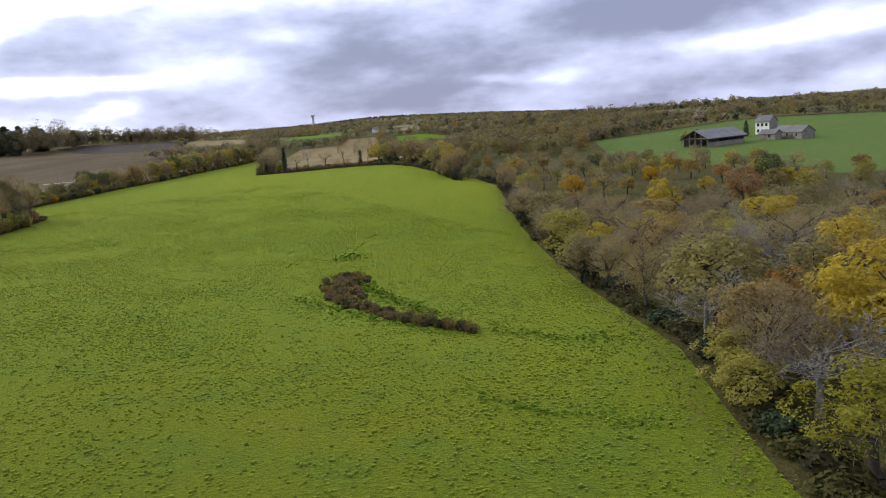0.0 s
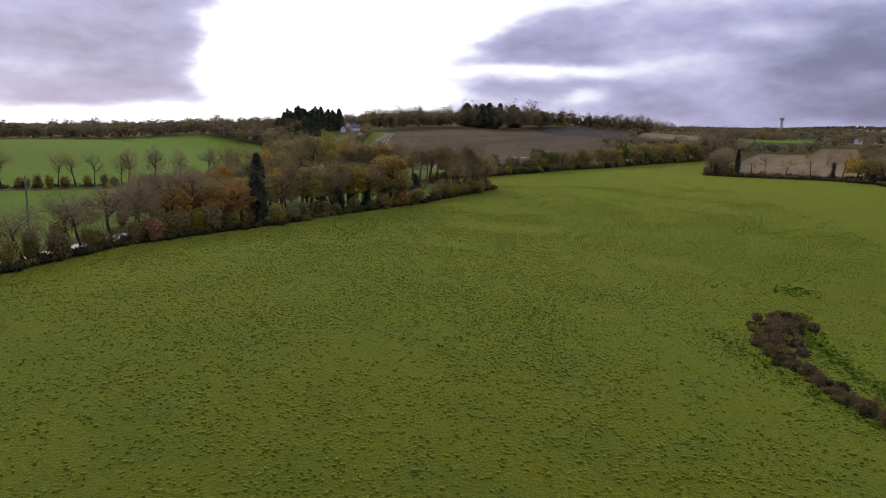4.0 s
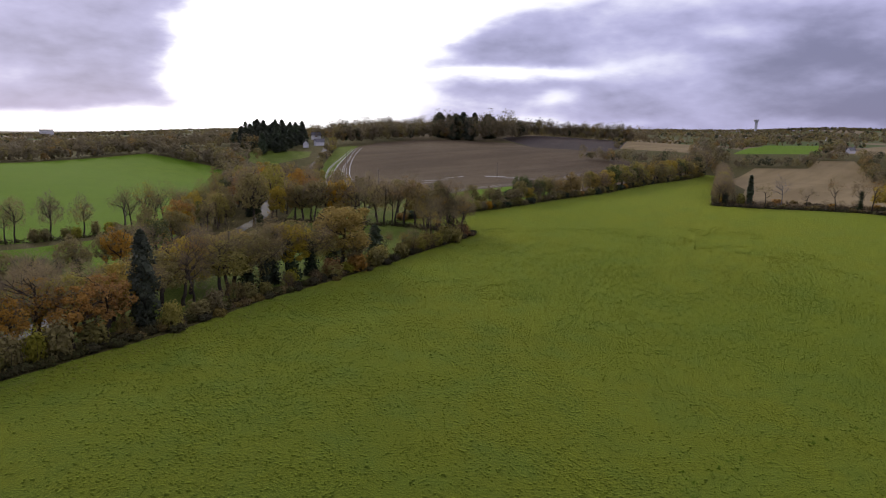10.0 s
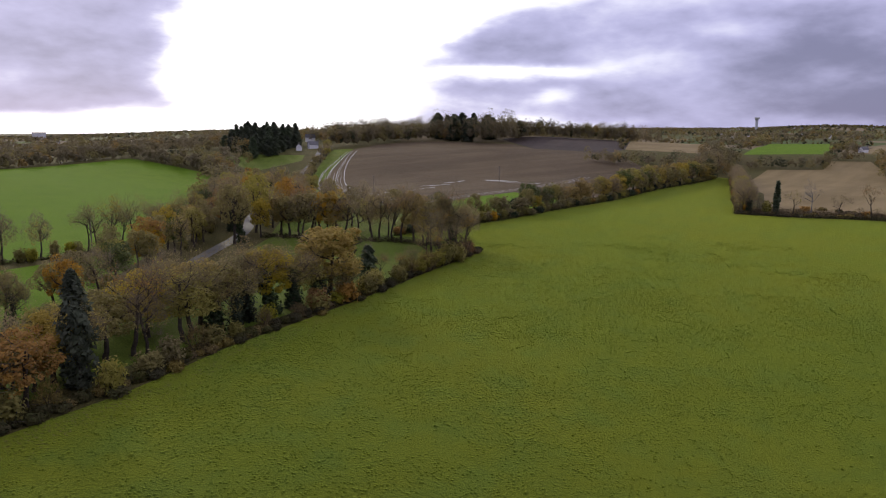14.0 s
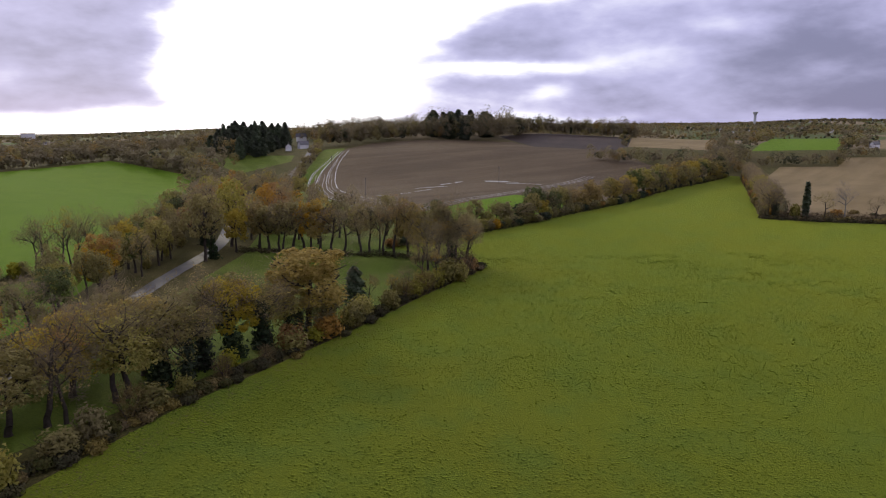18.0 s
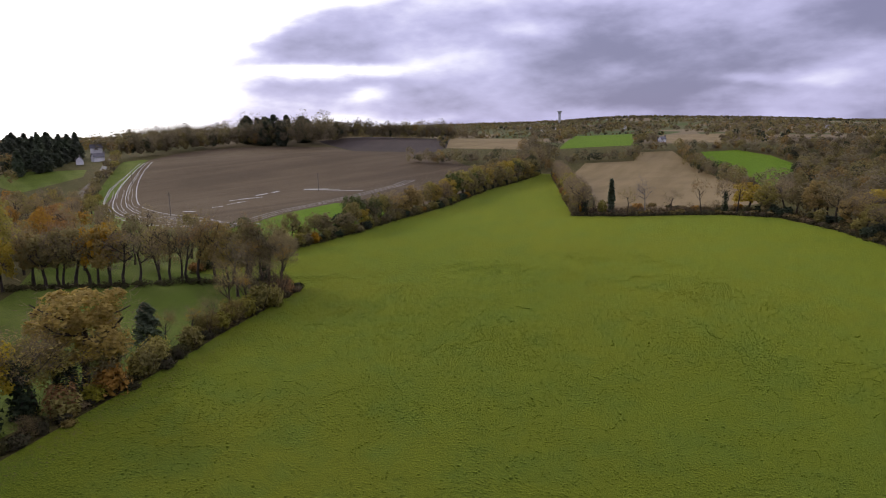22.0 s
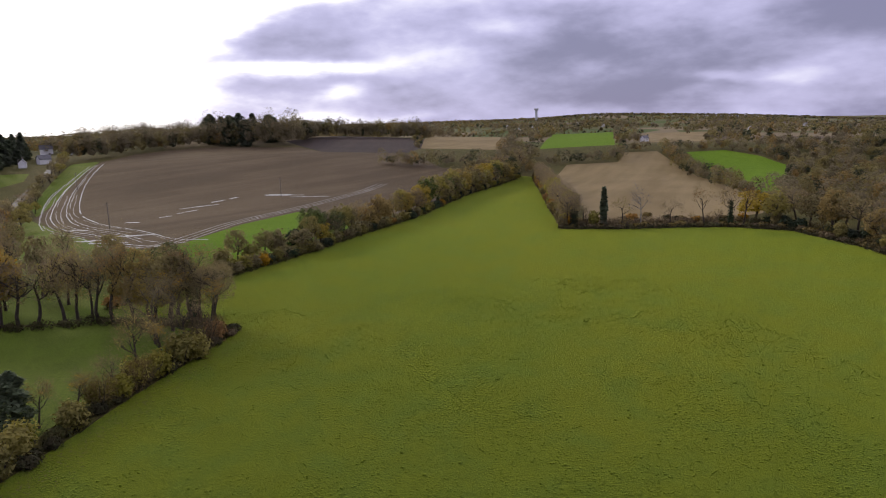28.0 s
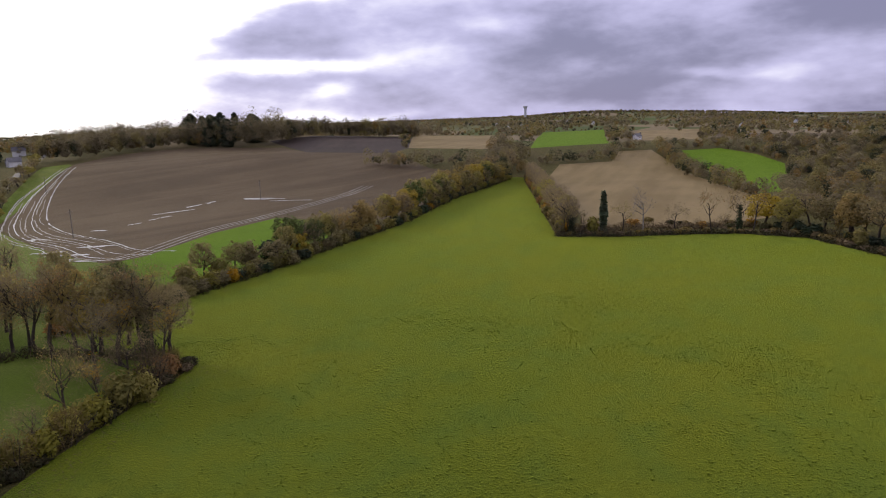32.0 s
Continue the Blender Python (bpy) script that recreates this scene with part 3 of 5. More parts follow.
def clumps(rng, tips, count, n, size):
    """Places of leaves gathered in clumps about some of the tips, and the clumps' hearts."""
    hearts = tips[rng.choice(len(tips), min(count, len(tips)), replace=False), :3]
    heart = hearts[rng.integers(0, len(hearts), n)]
    d = rng.normal(size=(n, 3))
    d /= np.linalg.norm(d, axis=1, keepdims=True)
    d[:, 2] = np.where(d[:, 2] < -0.3, -d[:, 2], d[:, 2])
    return heart + d * [1.15, 1.15, 0.8] * size * rng.uniform(0.55, 1.35, (n, 1)), heart - [0, 0, 0.25]


def dome(rng, tall, base, wide, lobes, n, swell):
    """Places over the rounded lobes of a full crown, the lobes' hearts and the ways outward."""
    k = np.arange(lobes) + 0.5
    z = 1 - 1.68 * k / lobes
    a = k * 2.39996 + rng.uniform(0, 6)
    s = np.sqrt(1 - z * z)
    d = np.stack([np.cos(a) * s, np.sin(a) * s, z], 1) * rng.uniform(0.58, 0.9, (lobes, 1))
    hearts = d * [wide, wide, (tall - base) / 2] * 0.84 + rng.normal(size=(lobes, 3)) * [0.45, 0.45, 0.35] + [0, 0, (tall + base) / 2]
    which = rng.integers(0, lobes, n)
    way = rng.normal(size=(n, 3))
    way = way / np.linalg.norm(way, axis=1, keepdims=True) + d[which] * 0.75
    way /= np.linalg.norm(way, axis=1, keepdims=True)
    size = (swell * rng.uniform(0.5, 1.4, lobes))[which, None]
    c = hearts[which] + way * size * rng.uniform(0.6, 1.1, (n, 1)) * [1, 1, 0.85]
    c[:, 2] = np.maximum(c[:, 2], 0.3)
    return c, hearts[which] * [0.7, 0.7, 0.92], way


def part(name, me, parent, label=""):
    ob = new(name, me)
    ob.parent = parent
    if label:
        ob["label"] = label
    if name in ("crown", "branchwork", "ivy", "stemwork"):
        ob["kind"] = "stuff"
    return ob


TEMPLATES = {}


def tree_meshes(kind, seed, share=1.0):
    """The parts of a tree of unit kind: rows of name, mesh and label. share: how much of the full leafage it has, in larger leaves."""
    rng = np.random.default_rng(seed * 131 + sum(map(ord, kind)))
    rows = []
    share = max(share, 0.5) if kind == "conifer" else share
    grow = share ** -0.5
    least = 0.0 if share > 0.9 else 0.03 if share > 0.5 else 0.07
    if kind in ("oak", "russet", "olive", "yellow", "green"):
        mat = {"oak": OCHRE, "russet": RUSSET, "olive": OLIVE, "yellow": YELLOW, "green": GREENLEAF}[kind]
        segs, tips = skeleton(rng, 12, 0.85, 0.16, 9, 3, 0.34)
        rows.append(("trunk", quick_mesh("trunk", *limbs_of(segs, max(0.055, least)), BARK), ""))
        n = int({"oak": 5200, "yellow": 6000}.get(kind, 2900) * share)
        c, heart, d = dome(rng, 11.2, 0.9 if kind == "oak" else 1.6, 4.1, 34, n, 1.2)
        rows.append(("crown", quick_mesh("crown", *leaves(rng, c, {"oak": 0.195, "yellow": 0.125}.get(kind, 0.215) * grow, heart), mat), ""))
        c, d = around(rng, tips, int(260 * share), 0.3)
        rows.append(("branchwork", quick_mesh("branchwork", *spikes(rng, c, d + rng.normal(size=d.shape) * 0.5, 0.9, 0.022 * grow), TWIG), ""))
    elif kind in ("bare", "pale", "thin"):
        segs, tips = skeleton(rng, 12, 0.75 if kind != "thin" else 0.62, 0.2, 9 if kind != "thin" else 6, 3, 0.3 if kind != "thin" else 0.27)
        rows.append(("trunk", quick_mesh("trunk", *limbs_of(segs, max(0.035 if kind == "bare" else 0.02, least)), BARK_PALE if kind == "pale" else BARK), ""))
        n = int({"bare": 2300, "pale": 1200, "thin": 1500}[kind] * share)
        if kind == "bare":
            c, heart, d = dome(rng, 11.0, 2.0, 3.8, 32, n, 1.1)
        else:
            c, d = around(rng, tips, n, 0.35 if kind == "pale" else 0.6)
        rows.append(("branchwork", quick_mesh("branchwork", *spikes(rng, c, d + rng.normal(size=d.shape) * 0.6 + [0, 0, 0.2], 0.95, (0.019 if kind == "thin" else 0.025) * grow), {"pale": TWIG_PALE, "thin": TWIG_DARK}.get(kind, TWIG)), ""))
        if kind != "pale":
            if kind == "bare":
                c, heart, d = dome(rng, 10.6, 1.8, 3.7, 32, int(1000 * share), 1.1)
            else:
                c, heart = clumps(rng, tips, 70, int(420 * share), 0.6)
            rows.append(("crown", quick_mesh("crown", *leaves(rng, c, 0.125 * grow, heart), (WITHERED, RUSSET, OLIVE)[seed % 3] if kind == "thin" else WITHERED), "few withered leaves"))
    elif kind == "ivied":
        segs, tips = skeleton(rng, 12, 0.68, 0.2, 7, 3, 0.27)
        rows.append(("trunk", quick_mesh("trunk", *limbs_of(segs, max(0.025, least)), BARK), ""))
        c, d = around(rng, tips, int(1700 * share), 0.45)
        rows.append(("branchwork", quick_mesh("branchwork", *spikes(rng, c, d + rng.normal(size=d.shape) * 0.6, 0.9, 0.02 * grow), TWIG_DARK), ""))
        c, heart = clumps(rng, tips, 120, int(900 * share), 0.7)
        rows.append(("crown", quick_mesh("crown", *leaves(rng, c, 0.125 * grow, heart), (WITHERED, OCHRE, OLIVE)[seed % 3]), "thinning autumn leaves"))
        big = segs[segs[:, 6] > 0.12]
        pick = big[rng.integers(0, len(big), 1300)]
        f = rng.uniform(0, 1, (1300, 1))
        c = pick[:, :3] * (1 - f) + pick[:, 3:6] * f + rng.normal(size=(1300, 3)) * [0.55, 0.55, 0.4]
        c[:, 2] = np.abs(c[:, 2])
        rows.append(("ivy", quick_mesh("ivy", *leaves(rng, c, 0.25), IVY), "dark ivy round the trunk"))
    elif kind in ("conifer", "cypress"):
        tall = 12
        rows.append(("trunk", quick_mesh("trunk", *tubes([(0, 0, -0.3, 0, 0, tall * 0.5, 0.26, 0.16), (0, 0, tall * 0.5, 0, 0, tall * 0.98, 0.16, 0.03)], 6), BARK), ""))
        n = int(2400 * share)
        u = rng.uniform(0.02, 1, n) ** (1.0 if kind == "cypress" else 0.9)
        wide = {"conifer": 2.4, "cypress": 0.85}[kind]
        prof = np.sqrt(np.clip(1 - u ** 2.2, 0, 1)) * np.where(u < 0.12, 0.7, 1.0) if kind != "cypress" else np.sin(np.clip(u * 2.9 + 0.25, 0, 3.14)) * 0.9 + 0.08
        ang = rng.uniform(0, 6.283, n)
        lump = 0.75 + 0.25 * np.sin(ang * 3 + u * 22 + seed) + rng.uniform(-0.1, 0.15, n)
        rad = wide * prof * lump * np.sqrt(rng.uniform(0.25, 1, n))
        c = np.stack([np.cos(ang) * rad, np.sin(ang) * rad, u * tall - rad * 0.15], 1)
        rows.append(("crown", quick_mesh("crown", *leaves(rng, c, 0.34 * grow), NEEDLE), ""))
    else:
        mat, n, tall, wide, size = {"bramble": (BRAMBLE, 560, 1.6, 1.5, 0.2), "hazel": (OLIVE, 850, 3.6, 1.8, 0.23), "gorse": (IVY, 850, 3.0, 1.7, 0.22),
                                    "golden": (YELLOW, 800, 3.2, 1.6, 0.21), "thorn": (BRACKEN, 1000, 3.2, 1.7, 0.12), "fern": (BRACKEN, 520, 1.3, 1.3, 0.2),
                                    "rust_shrub": (RUSSET, 800, 3.0, 1.6, 0.21)}[kind]
        n, size = int(n * share), size * grow
        stems, ends = [], []
        for _ in range(11):
            way = rng.normal(size=3) * [0.45, 0.45, 0.1] + [0, 0, 1]
            way /= np.linalg.norm(way)
            base = rng.normal(size=3) * [0.3, 0.3, 0]
            base[2] = -0.1
            mid_ = base + way * tall * 0.5
            end = mid_ + (way + rng.normal(size=3) * 0.25) * tall * 0.42
            stems += [(*base, *mid_, 0.05, 0.035), (*mid_, *end, 0.035, 0.012)]
            ends.append((*end, *way))
            ends.append((*mid_, *way))
        rows.append(("stemwork", quick_mesh("stemwork", *tubes(stems, 3), BARK), ""))
        d = rng.normal(size=(n, 3))
        d /= np.linalg.norm(d, axis=1, keepdims=True)
        lump = 0.72 + 0.2 * np.sin(d[:, 0] * 5 + seed) * np.cos(d[:, 1] * 4 + seed * 2) + rng.uniform(-0.22, 0.34, n)
        c = d * (lump * np.cbrt(rng.uniform(0.3, 1, n)))[:, None] * [wide, wide, tall * 0.55] + [0, 0, tall * 0.5]
        c[:, 2] = np.maximum(c[:, 2], 0.05)
        if kind in ("thorn",):
            rows.append(("crown", quick_mesh("crown", *spikes(rng, c, d * 0.4 + rng.normal(size=d.shape) * 0.6 + [0, 0, 0.3], 0.5, 0.028), mat), ""))
        else:
            rows.append(("crown", quick_mesh("crown", *leaves(rng, c, size), mat), ""))
    return rows


KIND = {"oak": ("oak_tree", "spreading oak with ochre autumn leaves", "tree"), "russet": ("autumn_tree", "tree with orange-brown autumn leaves", "tree"),
        "olive": ("hedgerow_tree", "hedgerow tree with thinning olive leaves", "tree"), "yellow": ("yellow_tree", "small tree with yellow autumn leaves", "tree"),
        "green": ("green_tree", "tree still in dull green leaf", "tree"), "bare": ("bare_tree", "leafless tree with a haze of brown twigs", "tree"),
        "pale": ("pale_tree", "leafless tree with pale lichened limbs", "tree"), "thin": ("slender_tree", "slender leafless tree with few limbs", "tree"),
        "ivied": ("ivied_tree", "leafless tree with dark ivy up its trunk", "tree"), "conifer": ("conifer", "dark green conifer with dense needles", "conifer"),
        "cypress": ("cypress", "narrow dark evergreen column tree", "cypress"),
        "bramble": ("bramble_bush", "low dark bramble bush along the bank", "bush"), "hazel": ("hazel_bush", "hazel bush with olive autumn leaves", "bush"),
        "gorse": ("evergreen_bush", "dense dark evergreen bush in the hedge", "bush"), "golden": ("golden_bush", "round bush with yellow-green leaves", "bush"),
        "thorn": ("thorn_bush", "leafless thorn bush with brown twigs", "bush"), "fern": ("bracken_clump", "clump of dead brown bracken", "bracken"),
        "rust_shrub": ("copper_bush", "bush with coppery brown leaves", "bush")}


def plant(kind, x, y, tall=1.0, wide=None, group="", label="", seed=None, sink=0.0, lift=0.0):
    """Sets a plant of a kind on the ground, scaled in height and width."""
    wide = wide or tall
    seed = (int(abs(x) * 7 + abs(y) * 13) % 3) if seed is None else seed
    name, text, category = KIND[kind]
    m = pose(x, y, height(x, y) - sink + lift, 0, 0, (x * 37 + y * 53) % 360) @ Matrix.Diagonal((wide, wide, tall, 1))
    away = math.hypot(x - 8, max(abs(y) - 70, 0.0))
    share = 1.0 if away < 105 else 0.6 if away < 170 else 0.3 if away < 330 else 0.16
    key = (kind, seed, share)
    if key not in TEMPLATES:
        ob = new(name)
        ob.empty_display_size = 0.3
        for pname, me, ptext in tree_meshes(kind, seed, share):
            part(pname, me, ob, ptext)
        ob.matrix_basis = m
        TEMPLATES[key] = ob
    else:
        src = TEMPLATES[key]
        keep = src.scale.copy()
        src.scale = (1, 1, 1)
        ob = copy_thing(src, m)
        src.scale = keep
    tagged(ob, label or text, category)
    if group:
        ob["group"] = group
    return ob

# ---------------------------------------------------------------- hedges and trees of the near fields
def along(line, step, rng, side=0.0, wander=0.8):
    """Points set along a line with some disorder."""
    out = []
    for p, q in zip(dense(line, step)[:-1], dense(line, step)[1:]):
        d = Vector((q[0] - p[0], q[1] - p[1])).normalized()
        off = side + rng.normal() * wander
        k = rng.uniform(-0.4, 0.4) * step
        out.append((p[0] + d.x * k - d.y * off, p[1] + d.y * k + d.x * off))
    return out


def pick(rng, mix):
    names, odds = list(mix), np.array(list(mix.values()), float)
    return names[rng.choice(len(names), p=odds / odds.sum())]


def thicket(name, spots, tall, wide, mat, label, seed, per=130, size=0.2):
    """Low growth along a bank, in one mass."""
    rng = np.random.default_rng(seed)
    s = np.array(spots, float)
    n = len(s)
    d = rng.normal(size=(n, per, 3))
    d /= np.linalg.norm(d, axis=2, keepdims=True)
    big = rng.uniform(0.6, 1.25, (n, 1, 1))
    base = np.column_stack([s, land(s[:, 0], s[:, 1])])
    c = base[:, None] + np.abs(d) * np.sign(d * [1, 1, 0] + [0, 0, 1]) * [wide, wide, tall] * big * rng.uniform(0.7, 1.1, (n, per, 1))
    return tagged(new(name, quick_mesh(name, *leaves(rng, c.reshape(-1, 3), size, np.repeat(base, per, 0)), mat)), label, "undergrowth", kind="stuff")


rng = np.random.default_rng(11)
for x, y in along(LEFT_HEDGE, 1.1, rng, 1.0, 0.6):
    plant(pick(rng, {"bramble": 7, "fern": 2.5}), x, y, rng.uniform(0.5, 0.95), rng.uniform(0.6, 1.0), "bank of the west hedge")
for x, y in along(LEFT_HEDGE[4:], 4.2, rng, 2.0, 0.9):
    kind = pick(rng, {"hazel": 4, "golden": 3, "thorn": 2, "rust_shrub": 0.5})
    plant(kind, x, y, rng.uniform(0.7, 1.2), rng.uniform(0.8, 1.3), "bushes of the west hedge")
for x, y in along(LEFT_HEDGE[:5], 3.0, rng, 2.2, 1.0):
    kind = pick(rng, {"hazel": 4, "golden": 2, "thorn": 2.5, "rust_shrub": 0.5})
    plant(kind, x, y, rng.uniform(0.8, 1.5), rng.uniform(0.8, 1.4), "bushes of the west hedge")
# single trees of the west hedge, from the south: place, height and width of the crown in metres
for kind, x, y, tall, wide in (
        ("bare", -57, 2, 9.5, 8), ("thin", -57, 14, 9, 6.5), ("bare", -56.5, 26, 8, 7.5), ("thin", -56, 34, 8.5, 6.5), ("bare", -54.5, 44, 9.5, 9), ("bare", -53.5, 51, 9.5, 8),
        ("bare", -52.3, 58.5, 10.5, 8.5), ("bare", -49.6, 62.6, 12.2, 8.5), ("olive", -47.6, 66.5, 9.5, 8), ("russet", -45, 62.6, 8.3, 7.6), ("russet", -43.2, 67.4, 9.2, 7.8),
        ("conifer", -40.4, 73, 12.8, 4.6), ("ivied", -42, 75.5, 9.5, 6), ("thin", -39.6, 84.5, 11.8, 8.2), ("thin", -35.8, 91, 13, 8.6), ("ivied", -33, 96.2, 12.4, 8), ("olive", -32.6, 98, 10.5, 8), ("ivied", -29.9, 102, 11.2, 7.5),
        ("oak", -28.2, 108, 12.2, 9.5), ("ivied", -27.2, 106.4, 12.0, 8), ("ivied", -24.8, 110.6, 11.4, 8), ("olive", -24.2, 113, 9.4, 7.5), ("oak", -20, 118.4, 15.2, 14.5), ("ivied", -22, 114.6, 7.0, 4.5), ("ivied", -17.4, 120.6, 6.0, 4.5),
        ("conifer", -14.8, 133.0, 6.6, 4.6), ("thin", -12.6, 133.2, 5.2, 3.4), ("thin", -9.2, 136.4, 4.8, 3.8), ("thin", -6.4, 140.6, 5.4, 3.6), ("thin", -3.4, 143.6, 10.5, 5), ("thin", -0.6, 147.5, 7, 4.5),
        ("thin", -2.8, 158.6, 11.2, 6.5), ("thin", 1.6, 154, 8.6, 5.5), ("thin", -0.8, 164, 9.5, 6.5), ("thin", 3.2, 167, 11, 7), ("ivied", 2.2, 169.4, 11.4, 6), ("green", -0.6, 172.4, 14.0, 6.0), ("thin", 5.2, 160, 9, 5.5)):
    plant(kind, x, y, tall / 11.4, wide / {"oak": 8.6, "bare": 8.4, "olive": 8.6, "russet": 8.6, "conifer": 4.8}.get(kind, 6.8), "trees of the west hedge")
# more trees between the hedge and the lane
for kind, x, y, tall, wide in (
        ("russet", -50, 66, 0.62, 0.62), ("bare", -47.5, 72, 0.7, 0.7), ("olive", -46, 79, 0.66, 0.6), ("russet", -49, 57, 0.6, 0.6), ("bare", -53, 52, 0.66, 0.7), ("bare", -56, 40, 0.6, 0.7), ("olive", -44, 68, 0.5, 0.5),
        ("bare", -37, 85, 0.72, 0.6), ("olive", -34, 92, 0.72, 0.9), ("oak", -35, 99, 0.8, 0.95), ("olive", -31, 103, 0.8, 0.95), ("olive", -28, 110, 0.82, 0.9), ("oak", -40, 92, 0.75, 0.9), ("olive", -41, 82, 0.7, 0.85), ("oak", -43, 74, 0.66, 0.8), ("ivied", -29, 96, 0.7, 0.7),
        ("ivied", -19, 113, 0.55, 0.8), ("olive", -16.5, 117.5, 0.6, 0.6), ("rust_shrub", -19.5, 110, 1.0, 1.1), ("rust_shrub", -15.5, 115, 1.1, 1.2), ("golden", -12.5, 121, 1.0, 1.0), ("golden", -7.6, 131, 0.9, 1.0),
        ("golden", 2.5, 148.5, 1.25, 1.2), ("thorn", -2, 141, 1.2, 1.0), ("thorn", 5.5, 153, 1.5, 1.2), ("rust_shrub", 6.8, 156.5, 0.9, 1.0), ("golden", 0.2, 144.5, 1.0, 1.0), ("thorn", -5.5, 136.5, 1.1, 1.0), ("golden", -3.6, 138.5, 0.85, 0.9)):
    plant(kind, x - 1.2, y + 0.4, tall * 1.2, wide * 1.25, "trees of the west hedge")
# the row across the paddock's far side, and round the lane
for k, (x, y) in enumerate(along([(5, 166), (-10, 173), (-28, 176), (-46, 181)], 2.7, rng, 0, 0.8)):
    plant(pick(rng, {"thin": 5, "bare": 3, "olive": 1.6, "oak": 1, "ivied": 1.2}), x, y, rng.uniform(0.95, 1.3), rng.uniform(0.85, 1.15), "trees behind the paddock")
thicket("bank_growth", along([(6, 164), (-10, 171), (-28, 174), (-48, 179)], 1.3, rng, 0, 0.7), 1.3, 1.3, BRAMBLE, "dark brambles on the bank behind the paddock", 61)
for x, y, kind in ((-30, 186, "russet"), (-36, 192, "bare"), (-26, 194, "olive"), (-42, 200, "russet"), (-20, 186, "olive"), (-48, 192, "bare"), (-14, 196, "olive"), (-34, 204, "bare"), (-24, 206, "bare"), (-50, 206, "olive"), (-44, 214, "bare"), (-36, 216, "olive")):
    plant(kind, x, y, rng.uniform(0.95, 1.2), rng.uniform(0.7, 0.9), "trees north of the paddock")
for x, y in along([(-59, 60), (-59, 100), (-61, 130), (-61, 160), (-63, 190), (-70, 214)], 3.4, rng, 1.5, 2.0):
    plant(pick(rng, {"bare": 4, "olive": 3, "russet": 2, "green": 1, "hazel": 3, "ivied": 1}), x, y, rng.uniform(0.65, 1.0), rng.uniform(0.6, 0.9), "trees beside the lane")
for kind, x, y, t in (("olive", -51.5, 167.5, 1.5), ("ivied", -50.5, 170, 1.3), ("oak", -47.5, 177, 1.05), ("oak", -43, 181, 1.1), ("russet", -30, 176, 1.15), ("bare", -14, 174, 1.1), ("olive", -38, 179, 1.1), ("olive", -64, 152, 0.95), ("oak", -62, 144, 0.9), ("oak", -65, 160, 1.0), ("olive", -61.5, 136, 0.85),
        ("olive", -50.6, 184, 1.56), ("oak", -63.3, 171, 0.98), ("bare", -58, 190, 1.45), ("ivied", -58, 186, 1.2), ("olive", -60, 193, 1.3), ("green", -66, 170, 0.8), ("olive", -69, 176, 0.9), ("bare", -63, 200, 1.3), ("russet", -47, 205, 1.2), ("bare", -54, 198, 1.2)):
    plant(kind, x, y, t, t * 0.75, "trees beside the lane")
for x, y in along([(-68, 208), (-74, 250), (-82, 300), (-90, 350)], 2.7, rng, 1.0, 4.0):
    plant(pick(rng, {"bare": 5, "olive": 3, "russet": 2, "ivied": 1, "oak": 1}), x, y, rng.uniform(0.8, 1.2), rng.uniform(0.7, 1.0), "trees beside the lane")
for x, y in along([(-52, 205), (-56, 250), (-64, 300), (-74, 350)], 3.2, rng, 0, 3.0):
    plant(pick(rng, {"bare": 5, "russet": 3, "olive": 2}), x, y, rng.uniform(0.6, 0.95), rng.uniform(0.65, 0.9), "trees beside the lane")
for x, y in along([(-45.5, 66), (-46.5, 90), (-47.5, 112), (-48, 122)], 4.2, rng, 0, 0.8):
    plant(pick(rng, {"olive": 4, "oak": 3, "bare": 3, "hazel": 2}), x, y, rng.uniform(0.5, 0.72), rng.uniform(0.65, 0.85), "trees beside the lane")
for x, y in along([(-70, 350), (-76, 400), (-77, 450), (-82, 500)], 5, rng, 0, 1.5):
    plant(pick(rng, {"olive": 4, "bare": 4, "hazel": 3}), x, y, rng.uniform(0.4, 0.7), rng.uniform(0.6, 0.8), "trees beside the lane")
# thin row on the bank of the big west field
for x, y in along([(-70, 186), (-77, 161), (-92, 142), (-128, 118), (-190, 80)], 2.4, rng, 0.5, 0.8):
    plant(pick(rng, {"thin": 5, "bare": 2, "hazel": 5, "golden": 1.5}), x, y, rng.uniform(0.75, 1.1), rng.uniform(0.7, 0.95), "row along the west field")
thicket("bank_growth", along([(-70, 186), (-77, 161), (-92, 142), (-128, 118), (-190, 80)], 1.4, rng, 0.3, 0.4), 1.2, 1.2, BRAMBLE, "dark brambles on the west field bank", 62, 90)
# hedge between pasture and tilled hill
for x, y in along(NORTH_HEDGE, 2.1, rng, 0.6, 0.5):
    plant(pick(rng, {"hazel": 4, "golden": 0.6, "gorse": 2.2, "rust_shrub": 0.8, "thorn": 1.5}), x, y, rng.uniform(0.6, 0.95), rng.uniform(0.8, 1.2), "north hedge")
thicket("bank_growth", along(NORTH_HEDGE, 1.4, rng, 0.2, 0.4), 1.1, 1.2, BRAMBLE, "dark brambles at the foot of the north hedge", 63, 90)
for x, y in along(NORTH_HEDGE[2:], 4.0, rng, 2.4, 0.8):
    big = 1.0 + 0.5 * min(1.0, (y - 212) / 90)
    plant(pick(rng, {"olive": 5, "oak": 3, "bare": 2, "green": 0.7}), x, y, rng.uniform(0.48, 0.78) * big, rng.uniform(0.55, 0.8) * big, "north hedge")
for x, y in along(NORTH_HEDGE[1:3], 2.6, rng, 1.6, 0.6):
    plant(pick(rng, {"hazel": 4, "golden": 2, "rust_shrub": 1}), x, y, rng.uniform(0.7, 1.0), rng.uniform(0.8, 1.1), "north hedge")
